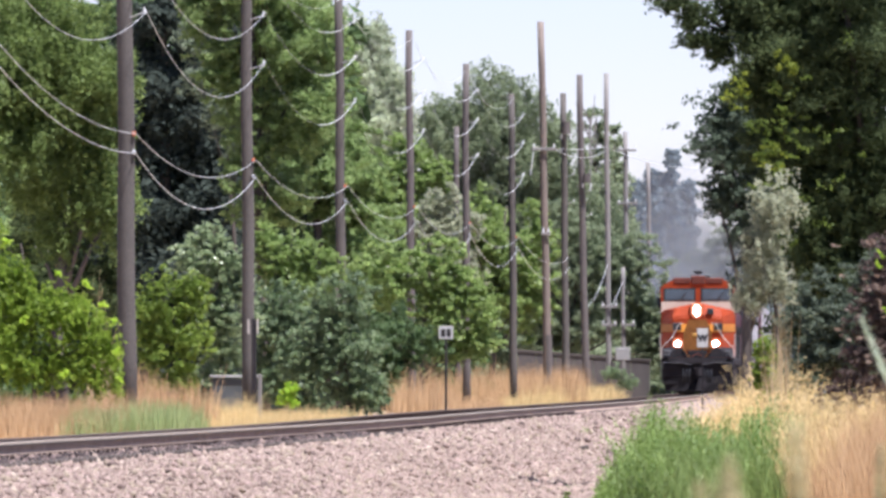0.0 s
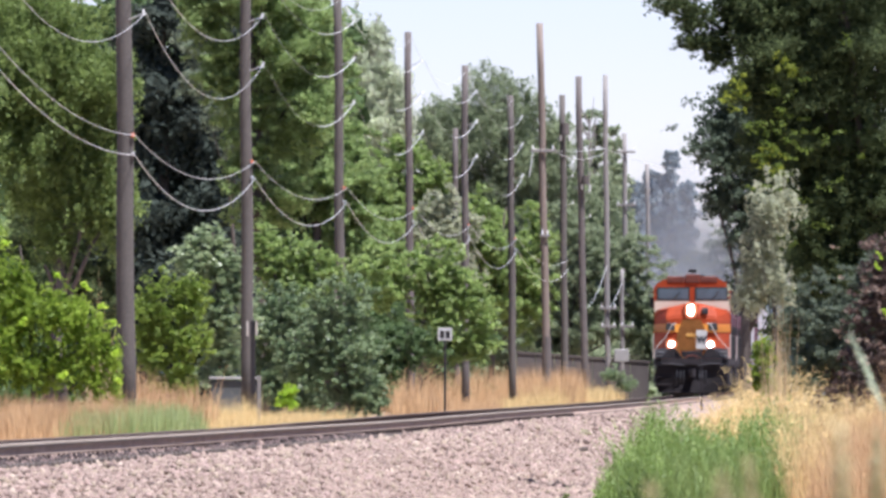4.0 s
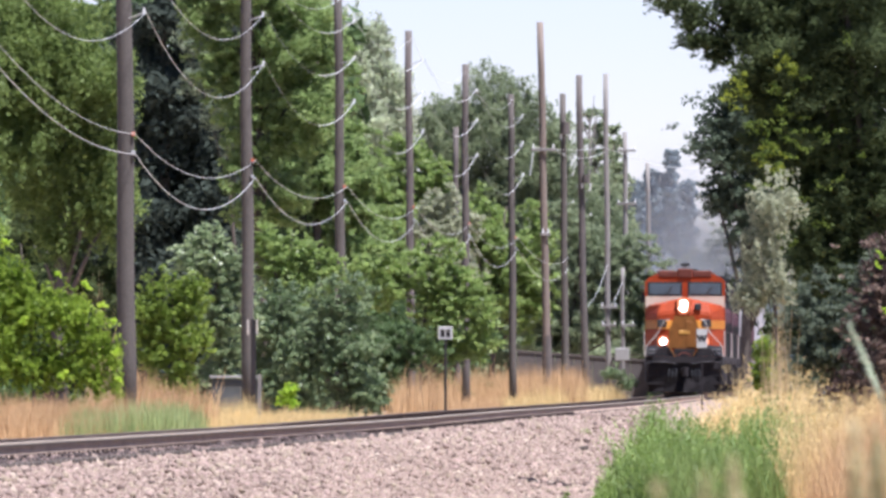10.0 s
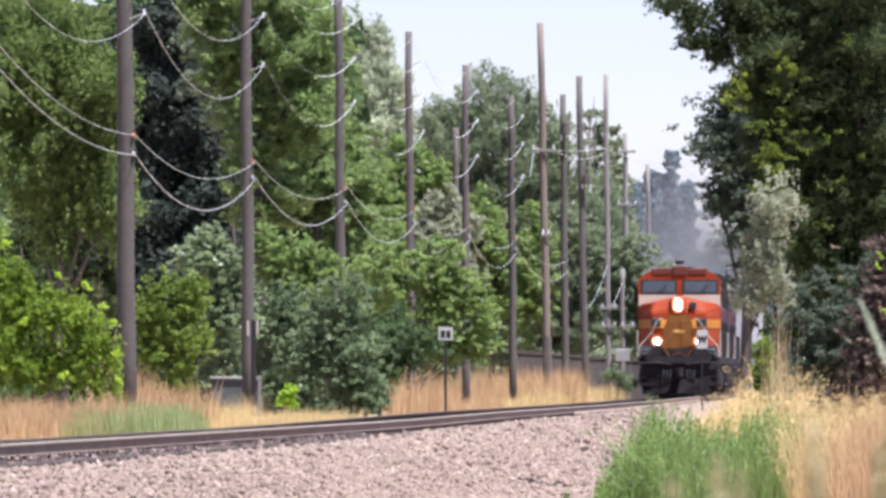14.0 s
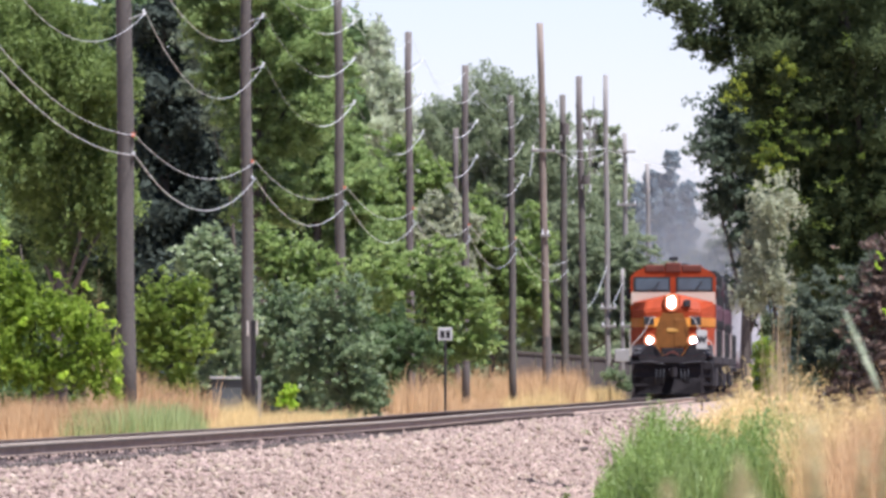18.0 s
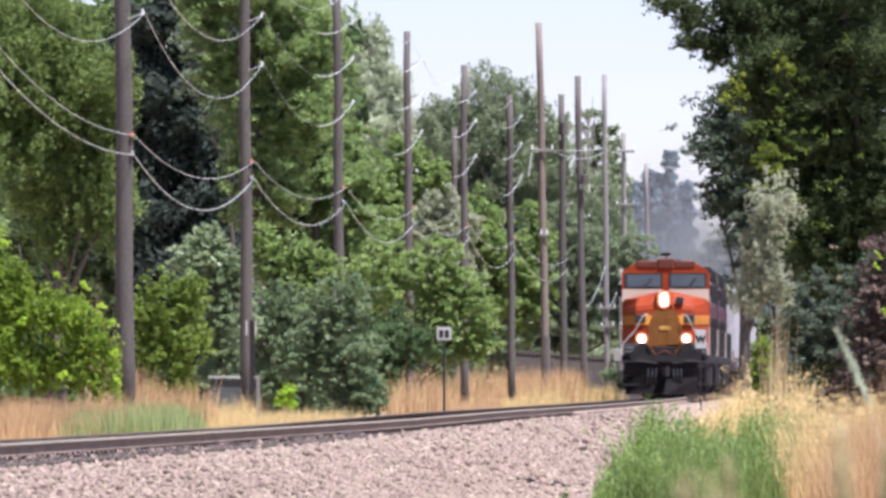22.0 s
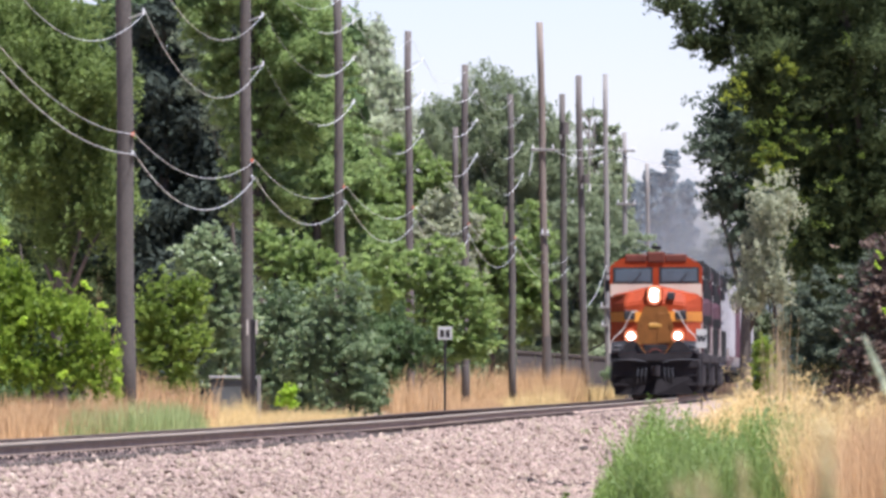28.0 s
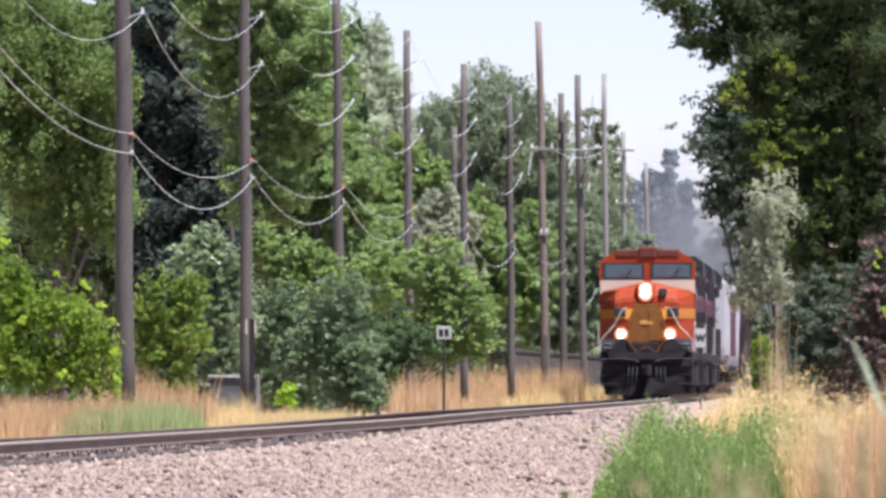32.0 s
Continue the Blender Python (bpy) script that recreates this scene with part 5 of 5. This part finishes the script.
# ---- the train ----
def lamp(parent, x, y, z, r, name="headlight"):
    rim = part(name, rod((x, y + 0.10, z), (x, y, z), r * 1.25, r * 1.2, 20), M_RIM, parent, "steel lamp ring round a lit lens")
    # glowing disc added behind the lens to imitate the lamp's bloom
    part("bloom_disc", rod((x, y, z), (x, y - 0.006, z), r * 1.9, r * 1.8, 24), M_BLOOM, rim, "warm glowing disc for the bloom round the lamp")
    part("lens", rod((x, y - 0.002, z), (x, y - 0.016, z), r, r * 0.9, 20), M_LAMP, rim, "lit white lens")
    return rim


def wheelset(parent, y, r):
    ws = part("wheelset", rod((-0.8, 0, 0), (0.8, 0, 0), 0.09, None, 10), M_GRIME, parent)
    ws.matrix_basis = pose(0, y, r)
    for s in (-1, 1):
        bm = rod((s * 0.70, 0, 0), (s * 0.84, 0, 0), r, None, 28)
        rod((s * 0.66, 0, 0), (s * 0.70, 0, 0), r + 0.03, None, 28, bm)
        for k in range(6):
            a = k * math.pi / 3
            rod((s * 0.85, math.cos(a) * r * 0.55, math.sin(a) * r * 0.55), (s * 0.86, math.cos(a) * r * 0.55, math.sin(a) * r * 0.55), 0.07, None, 8, bm)
        part("wheel", bm, M_RAIL, ws)
    return ws


def truck(parent, y, axles, r):
    t = part("truck_frame", box(-1.15, -0.95, y - axles * 0.85, y + axles * 0.85, 0.45, 0.85, 0.05), M_GRIME, parent)
    bm = box(0.95, 1.15, y - axles * 0.85, y + axles * 0.85, 0.45, 0.85, 0.05)
    part("truck_frame", bm, M_GRIME, parent)
    gap = 1.95 if axles == 3 else 1.8
    return [wheelset(parent, y + (i - (axles - 1) / 2) * gap, r) for i in range(axles)]


def locomotive(lead):
    e = empty("locomotive", pose(0, 0, 0), "orange and yellow diesel freight locomotive with lit headlights" if lead else "second orange diesel freight locomotive, coupled behind", "locomotive", "the train")
    skin = M_ORANGE if lead else M_PURPLE
    trim = M_CREAM if lead else M_LOCO_DARK
    wheels = truck(e, 4.9, 3, 0.53) + truck(e, 17.4, 3, 0.53)
    # frame, deck and pilot
    part("frame", box(-1.5, 1.5, 1.0, 21.4, 1.18, 1.46, 0.03), M_GRIME, e)
    part("fuel_tank", box(-1.45, 1.45, 8.2, 14.0, 0.25, 1.18, 0.15), M_GRIME, e)
    part("pilot", prism([(-1.46, 0.55), (-1.42, 1.22), (1.42, 1.22), (1.46, 0.55), (1.28, 0.13), (-1.28, 0.13)], 0.75, 0.95), M_GRIME, e, "black grimy pilot plate")
    bm = bmesh.new()
    vs = [bm.verts.new(p) for p in ((-1.34, 0.72, 0.10), (0, 0.18, 0.10), (1.34, 0.72, 0.10), (1.30, 0.74, 0.72), (0, 0.42, 0.62), (-1.30, 0.74, 0.72))]
    bm.faces.new((vs[0], vs[1], vs[4], vs[5]))
    bm.faces.new((vs[1], vs[2], vs[3], vs[4]))
    bmesh.ops.solidify(bm, geom=bm.faces[:], thickness=0.03)
    part("snow_plough", bm, M_GRIME, e, "black ridged snow plough")
    cp = part("coupler", box(-0.13, 0.13, -0.05, 0.8, 0.74, 1.02, 0.03), M_GRIME, e, "rusty knuckle coupler")
    part("knuckle", rod((0.06, -0.10, 0.72), (0.06, -0.10, 1.05), 0.12, None, 10), M_GRIME, cp)
    for s in (-1, 1):
        for k in range(3):
            x = s * (0.30 + 0.13 * k)
            part("air_hose", tube([(x, 0.72, 1.0), (x, 0.50, 0.92), (x + s * 0.02, 0.42, 0.7), (x + s * 0.03, 0.48, 0.48)], 0.026, 6), M_BLACK, e)
        st = part("step_well", box(s * 1.02 - 0.42, s * 1.02 + 0.42, 0.62, 1.1, 0.40, 0.46, 0.01), M_GRIME, e)
        for z in (0.72, 1.0):
            part("step", box(s * 1.02 - 0.40, s * 1.02 + 0.40, 0.66, 1.1, z, z + 0.04), M_GRIME, st)
    part("anticlimber", prism([(-1.1, 1.22), (1.1, 1.22), (1.25, 1.46), (-1.25, 1.46)], 0.55, 0.98), M_GRIME, e, "black front platform")
    part("platform_face", box(-0.40, 0.40, 0.82, 0.96, 1.46, 1.74, 0.02), M_GRIME, e)
    part("hose_arch", tube([(0.26 * math.cos(a * math.pi / 8), 0.70, 1.34 + 0.26 * math.sin(a * math.pi / 8)) for a in range(9)], 0.024, 6), M_SOOT_RED, e, "rusty arched grab iron")
    for s in (-1, 1):
        part("platform_face", prism([(s * 0.30, 1.47), (s * 1.22, 1.47), (s * 0.90, 1.84), (s * 0.77, 1.92), (s * 0.64, 1.84)], 0.74, 0.86), M_GRIME, e, "black wedge below the ditch light")
        part("side_plate", prism([(s * 0.62, 1.47), (s * 1.46, 1.47), (s * 1.46, 1.84), (s * 0.70, 1.90)], 0.88, 0.94), M_GREYSTEEL, e, "dull grey front plate")
        part("rung", rod((s * 1.10, 0.85, 1.72), (s * 1.34, 0.85, 1.72), 0.018, None, 6), M_RIM, e)
        part("rung", rod((s * 1.12, 0.85, 1.58), (s * 1.36, 0.85, 1.58), 0.018, None, 6), M_RIM, e)
        part("uncoupling_lever", tube([(s * 0.25, 0.5, 1.16), (s * 0.7, 0.52, 1.26), (s * 1.42, 0.56, 1.24), (s * 1.48, 0.6, 1.05)], 0.013, 6), M_GREYSTEEL, e, "thin grey uncoupling lever")
    # nose
    bm = bmesh.new()
    ring = lambda pts: [bm.verts.new(p) for p in pts]
    y0, y1 = 0.95, 2.45
    low_f = ring([(-1.0, y0, 1.5), (0, y0, 1.5), (1.0, y0, 1.5), (1.50, y1, 1.5), (0, y1, 1.5), (-1.50, y1, 1.5)])
    mid_f = ring([(-1.0, y0 + 0.04, 3.06), (0, y0 + 0.04, 3.20), (1.0, y0 + 0.04, 3.06), (1.50, y1, 3.02), (0, y1, 3.3), (-1.50, y1, 3.02)])
    top_f = ring([(-0.92, y0 + 0.30, 3.42), (0, y0 + 0.30, 3.60), (0.92, y0 + 0.30, 3.42), (1.50, y1, 3.37), (0, y1, 3.71), (-1.50, y1, 3.37)])
    for a, b in ((low_f, mid_f), (mid_f, top_f)):
        for i in range(6):
            bm.faces.new((a[i], a[(i + 1) % 6], b[(i + 1) % 6], b[i]))
    bm.faces.new((top_f[0], top_f[1], top_f[4], top_f[5]))
    bm.faces.new((top_f[1], top_f[2], top_f[3], top_f[4]))
    bm.faces.new(list(reversed(low_f)))
    bmesh.ops.recalc_face_normals(bm, faces=bm.faces[:])
    bmesh.ops.bevel(bm, geom=bm.edges[:], offset=0.05, segments=2, affect="EDGES")
    nose = part("nose", bm, skin, e, "orange wide nose" if lead else "sooty nose", smooth=False)
    # stripe round the nose
    g = 0.012
    for sgn in (-1, 1):
        bm = bmesh.new()
        q = [bm.verts.new(p) for p in ((sgn * 1.02, y0 + 0.0, 2.50), (sgn * (1.50 + g), y1 - 0.02, 2.50), (sgn * (1.50 + g), y1 - 0.02, 2.82), (sgn * 1.02, y0 + 0.01, 2.82))]
        bm.faces.new(q)
        bmesh.ops.solidify(bm, geom=bm.faces[:], thickness=0.008)
        part("stripe", bm, M_YELLOW if lead else M_LOCO_DARK, nose, "stripe on the side of the nose")
    part("stripe", box(-1.0, 1.0, y0 - 0.006, y0 + 0.05, 2.50, 2.82), M_YELLOW if lead else M_LOCO_DARK, nose, "yellow stripe across the nose")
    part("nose_panel", prism([(-0.62, 1.76), (0.62, 1.76), (0.58, 2.45), (0.36, 3.0), (-0.36, 3.0), (-0.58, 2.45)], y0 - 0.02, y0 + 0.03), M_OCHRE if lead else M_LOCO_DARK, nose, "grimy ochre nose panel")
    part("nose_door", box(0.06, 0.50, y0 - 0.035, y0, 1.80, 2.78, 0.01), M_OCHRE if lead else M_LOCO_DARK, nose, "grimy ochre nose door")
    part("emblem", box(-0.22, 0.22, y0 - 0.04, y0, 2.30, 2.44, 0.02), M_GOLD, nose, "worn golden emblem")
    # cab
    cab_o = [(-1.52, 1.46), (1.52, 1.46), (1.52, 4.30), (1.36, 4.46), (0.98, 4.66), (-0.98, 4.66), (-1.36, 4.46), (-1.52, 4.30)]
    cab = part("cab", prism(cab_o, 2.45, 2.55), skin, e, "orange cab front" if lead else "sooty cab front")
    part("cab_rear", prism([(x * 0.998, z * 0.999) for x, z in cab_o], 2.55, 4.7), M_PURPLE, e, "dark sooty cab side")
    for s in (-1, 1):
        part("windscreen", box(s * 0.76 - 0.60, s * 0.76 + 0.60, 2.425, 2.47, 3.80, 4.24, 0.03), M_GLASS, cab, "dark tinted windscreen")
        part("window_frame", prism([(s * 0.76 - 0.66, 3.75), (s * 0.76 + 0.66, 3.75), (s * 0.76 + 0.66, 4.29), (s * 0.76 - 0.66, 4.29)], 2.436, 2.46), M_LOCO_DARK, cab)
        part("wiper", rod((s * 0.76, 2.405, 3.80), (s * 0.76 + 0.28, 2.405, 4.12), 0.012, None, 6), M_BLACK, cab)
        bm = prism([(s * 0.12, 3.74), (s * 1.50, 3.74), (s * 1.50, 3.30), (s * 0.12, 3.64)], 2.425, 2.45)
        part("trim_stripe", bm, trim, cab, "cream stripe under the windscreen")
        part("side_window", box(s * 1.52 - 0.01, s * 1.52 + 0.01, 3.1, 4.3, 3.25, 4.0, 0.005), M_GLASS, cab)
        part("mirror", box(s * 1.60 - 0.08, s * 1.60 + 0.08, 3.0, 3.05, 3.5, 3.9, 0.02), M_BLACK, cab)
        part("sunshade", box(s * 1.62 - 0.10, s * 1.62 + 0.10, 3.0, 4.4, 4.08, 4.12), M_GRIME, cab)
        part("number_board", box(s * 0.84 - 0.18, s * 0.84 + 0.18, y0 - 0.05, y0 + 0.1, 2.56, 2.86, 0.02), M_BLACK, nose, "black number board with pale bars")
        part("roof_unit", box(s * 0.66 - 0.36, s * 0.66 + 0.36, 2.42, 4.2, 4.46, 4.72, 0.04), M_SOOT_RED, cab, "sooty red cooling unit on the roof")
        # front handrails
        part("handrail", tube([(s * 0.58, 0.80, 2.86), (s * 0.76, 0.76, 2.80), (s * 1.02, 0.74, 2.30), (s * 1.44, 0.74, 1.85), (s * 1.47, 0.74, 1.46)], 0.017, 6), M_RAILING, e, "worn white front handrail")
        part("handrail", tube([(s * 1.52, 1.1, 1.46), (s * 1.52, 1.1, 2.4), (s * 1.52, 2.3, 2.4)], 0.02, 6), M_RAILING, e)
    for s in (-1, 1):
        part("grab_iron", rod((s * 1.47, 0.74, 1.46), (s * 1.47, 0.74, 0.50), 0.016, None, 6), M_GREYSTEEL, e)
        part("front_strut", rod((s * 0.60, 0.70, 1.86), (s * 0.26, 0.68, 1.36), 0.02, None, 6), M_OCHRE, e, "worn ochre strut beside the wedge")
    part("roof_hatch", box(-0.29, 0.29, 2.40, 4.4, 4.44, 4.80, 0.04), M_SOOT_RED if lead else skin, cab)
    hb = part("horn_bracket", rod((0.0, 3.4, 4.8), (0.0, 3.4, 4.95), 0.03, None, 8), M_GRIME, cab)
    for k in (-1, 0, 1):
        part("horn", rod((0.1 * k, 3.2, 4.94), (0.1 * k, 2.8, 4.94), 0.03, 0.07, 10), M_GRIME, hb)
    # lights
    hl = part("headlight_box", box(-0.30, 0.26, y0 - 0.02, y0 + 0.75, 3.14, 3.62, 0.04), skin, nose)
    if lead:
        for z in (3.29, 3.45):
            lamp(e, -0.03, y0 - 0.04 - 0.001 * z, z, 0.118)
        for s in (-1, 1):
            lamp(e, -0.80 if s < 0 else 0.74, 0.86, 2.02, 0.108, "ditch_light")
    part("classification_light", box(0.40, 0.64, y0 - 0.02, y0 + 0.5, 3.22, 3.46, 0.02), M_BLACK, nose, "dark unlit lamp box")
    # hood
    hood_o = [(-0.95, 1.46), (0.95, 1.46), (0.95, 4.05), (0.75, 4.35), (-0.75, 4.35), (-0.95, 4.05)]
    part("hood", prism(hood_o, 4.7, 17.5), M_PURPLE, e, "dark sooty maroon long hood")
    part("radiator_hood", prism([(-1.0, 1.46), (1.0, 1.46), (1.0, 3.6), (1.55, 4.0), (1.55, 4.45), (1.3, 4.66), (-1.3, 4.66), (-1.55, 4.45), (-1.55, 4.0), (-1.0, 3.6)], 17.5, 21.2), M_LOCO_DARK, e, "dark radiator section with wings")
    part("exhaust_stack", box(-0.35, 0.35, 11.0, 12.2, 4.3, 4.62, 0.04), M_GRIME, e)
    part("inverter_cabinet", box(0.95, 1.42, 4.75, 7.2, 1.46, 3.4, 0.04), M_PURPLE, e)
    part("blower_duct", box(0.95, 1.30, 7.4, 10.2, 2.9, 3.9, 0.1), M_PURPLE, e)
    for s in (-1, 1):
        for k in range(8):
            part("hood_door", box(s * 0.965 - 0.012, s * 0.965 + 0.012, 10.5 + k * 0.84, 11.24 + k * 0.84, 1.6, 3.5, 0.008), M_PURPLE, e)
        for k in range(9):
            part("stanchion", rod((s * 1.48, 5.2 + 1.9 * k, 1.46), (s * 1.48, 5.2 + 1.9 * k, 2.42), 0.018, None, 6), M_LOCO_DARK, e)
        part("side_rail", rod((s * 1.48, 4.8, 2.42), (s * 1.48, 20.8, 2.42), 0.018, None, 6), M_LOCO_DARK, e)
    return e, wheels


def freight_car(body_mat, label, h):
    e = empty("hopper_car", pose(0, 0, 0), label, "freight car", "the train")
    wheels = truck(e, 2.6, 2, 0.46) + truck(e, 14.6, 2, 0.46)
    part("hopper_body", prism([(-1.2, 1.1), (1.2, 1.1), (1.58, 1.9), (1.58, h - 0.5), (1.2, h - 0.1), (-1.2, h - 0.1), (-1.58, h - 0.5), (-1.58, 1.9)], 1.0, 16.2), body_mat, e)
    for s in (-1, 1):
        for k in range(12):
            part("rib", box(s * 1.60 - 0.035, s * 1.60 + 0.035, 1.3 + 1.3 * k, 1.42 + 1.3 * k, 1.5, h - 0.5), body_mat, e)
        for k in range(6):
            part("rung", rod((s * 1.25 - 0.2, 0.92, 1.4 + 0.42 * k), (s * 1.25 + 0.2, 0.92, 1.4 + 0.42 * k), 0.014, None, 6), M_GALV, e)
    part("running_board", box(-0.4, 0.4, 0.9, 16.3, h - 0.1, h, 0.01), M_GALV, e)
    part("sill", box(-1.45, 1.45, 0.4, 16.8, 0.95, 1.12, 0.02), M_GRIME, e)
    part("coupler", box(-0.1, 0.1, -0.1, 0.5, 0.76, 1.0, 0.02), M_GRIME, e)
    return e, wheels


lead, lead_wheels = locomotive(True)
second, second_wheels = locomotive(False)
consist = [(lead, lead_wheels, 0.0, 21.5, 0.53), (second, second_wheels, 21.9, 21.5, 0.53)]
third, third_wheels = locomotive(False)
consist.append((third, third_wheels, 43.8, 21.5, 0.53))
for i in range(5):
    car, ws = freight_car(M_CAR_GREY if i != 1 else M_MAROON, "pale grey covered hopper car" if i != 1 else "faded maroon covered hopper car", 4.7 if i != 1 else 4.5)
    consist.append((car, ws, 65.8 + i * 17.4, 17.2, 0.46))



# ---- exhaust ----
def smoke_material(name, colour, thick):
    m = bpy.data.materials.new(name)
    m.use_nodes = True
    t = m.node_tree
    b = t.nodes["Principled BSDF"]
    b.inputs["Base Color"].default_value = (*colour, 1)
    b.inputs["Roughness"].default_value = 1.0
    b.inputs["Specular IOR Level"].default_value = 0.0
    co = t.nodes.new("ShaderNodeTexCoord")
    ln = t.nodes.new("ShaderNodeVectorMath")
    ln.operation = "LENGTH"
    t.links.new(co.outputs["Object"], ln.inputs[0])
    fade = t.nodes.new("ShaderNodeMapRange")
    fade.interpolation_type = "SMOOTHSTEP"
    fade.inputs["From Min"].default_value = 1.0
    fade.inputs["From Max"].default_value = 0.0
    t.links.new(ln.outputs["Value"], fade.inputs["Value"])
    nz = t.nodes.new("ShaderNodeTexNoise")
    nz.inputs["Scale"].default_value = 1.6
    nz.inputs["Detail"].default_value = 1
    t.links.new(co.outputs["Object"], nz.inputs["Vector"])
    mul = t.nodes.new("ShaderNodeMath")
    mul.operation = "MULTIPLY"
    t.links.new(fade.outputs[0], mul.inputs[0])
    t.links.new(nz.outputs[0], mul.inputs[1])
    mul2 = t.nodes.new("ShaderNodeMath")
    mul2.operation = "MULTIPLY"
    mul2.inputs[1].default_value = thick
    t.links.new(mul.outputs[0], mul2.inputs[0])
    t.links.new(mul2.outputs[0], b.inputs["Alpha"])
    return m


M_SMOKE = smoke_material("thin_exhaust_smoke", (0.15, 0.155, 0.16), 0.85)
M_PALE_HAZE = smoke_material("pale_smoke_haze", (0.42, 0.44, 0.48), 0.34)


def smoke():
    rs = np.random.RandomState(9)
    e = empty("exhaust_smoke", pose(0, 0, 0), "thin grey diesel exhaust hanging over the track", "smoke")
    for i in range(5):
        k = i / 4
        y = 500 + 120 * k
        r = rs.uniform(3.2, 4.6)
        x = track_x(y) * 0.93 + rs.uniform(-2.0, 1.5)
        z = 5.4 + rs.uniform(-0.6, 1.6) + 1.5 * k
        bm = bmesh.new()
        bmesh.ops.create_circle(bm, cap_ends=True, segments=20, radius=1.0, matrix=Matrix.Rotation(radians(90 + rs.uniform(-20, 20)), 4, "X"))
        p = part("smoke_puff", bm, M_SMOKE, e)
        p.matrix_basis = Matrix.Translation((x, y, z)) @ Matrix.Diagonal((r, r, r * 0.9, 1))
    # paler discs lay distance haze over the far spruces, beyond the exhaust
    for i, (u, z, r) in enumerate(((0.0225, 8.5, 7.0), (0.0262, 9.5, 6.0), (0.0205, 12.0, 5.0))):
        y = 660 + 30 * i
        x = u * y
        bm = bmesh.new()
        bmesh.ops.create_circle(bm, cap_ends=True, segments=20, radius=1.0, matrix=Matrix.Rotation(radians(90 + rs.uniform(-20, 20)), 4, "X"))
        p = part("smoke_puff", bm, M_PALE_HAZE, e, "pale disc standing for smoke and distance haze")
        p.matrix_basis = Matrix.Translation((x, y, z)) @ Matrix.Diagonal((r, r, r * 1.2, 1))
    return e


smoke_thing = smoke()

# ---- movement ----
def train_front(t):
    """How far off the leading coupler is at t seconds."""
    return 438.0 - 3.05 * t


def on_track(y, length):
    """A car's pose by the two ends of its wheelbase."""
    ya, yb = y + 0.2 * length, y + 0.8 * length
    xa, xb = track_x(ya), track_x(yb)
    turn = math.atan2(-(xb - xa), yb - ya)
    x = xa + math.tan(turn) * 0.2 * length
    lean = math.atan2(cant(ya), 1.5) * 0.5
    return Matrix.Translation((x, y, -cant(ya) * 0.5)) @ pose(0, 0, 0, 0, -math.degrees(lean), math.degrees(turn))


STEM_SWAY = [(0, 0.0156, 0.0115), (1, -0.0369, -0.0075), (2, -0.0592, -0.0288), (3, -0.0161, -0.0057), (6, 0.0139, 0.0000), (7, -0.0052, 0.0145), (8, -0.0350, -0.0145), (9, -0.0237, -0.0097), (10, 0.0024, 0.0075), (11, -0.0081, 0.0029), (12, -0.0063, 0.0069), (13, 0.0006, 0.0126), (14, 0.0156, 0.0300), (17, 0.0139, 0.0271), (18, -0.0018, 0.0202), (19, -0.0398, -0.0185), (20, -0.0075, -0.0702), (21, -0.0466, -0.0605), (22, -0.0092, 0.0018), (23, -0.0306, -0.0189), (24, -0.0052, -0.0145), (25, -0.0345, -0.0403), (28, 0.0207, -0.0075), (29, 0.0460, -0.0057), (30, -0.0196, -0.0789), (31, -0.0576, -0.0748), (32, 0.0097, -0.0132)]


def motions():
    # the tall stem bows and swings in the wind
    x, y, z = stems[0].matrix_basis.translation
    walk(stems[0], [(t, pose(x, y, z + 1.55 * dz, 0, math.degrees(1.5 * dx / 1.7), 0)) for t, dx, dz in STEM_SWAY])
    for i, st in enumerate(stems[1:]):
        x, y, z = st.matrix_basis.translation
        walk(st, [(k * 0.4, pose(x, y, z, 1.2 * math.sin(k * 1.7 + i), 0.5 * math.sin(k * 0.9 + 2 * i) + 0.45 * math.sin(k * 2.1 + i), 0)) for k in range(81)])
    walk(smoke_thing, [(0, pose(0.0, 0, 0)), (10, pose(0.2, -6, 0.15)), (21, pose(-0.3, -14, 0.0)), (32, pose(-0.4, -24, 0.2))])
    for car, wheels, back, length, r in consist:
        walk(car, [(t, on_track(train_front(t) + back, length)) for t in (0, 8, 16, 24, 32)])
        turns = 3.05 * 32 / r
        n = int(turns / radians(70)) + 1
        for w in wheels:
            at = w.matrix_basis.translation.copy()
            walk(w, [(32 * i / n, pose(at.x, at.y, at.z, math.degrees(turns) * i / n)) for i in range(n + 1)])


motions()
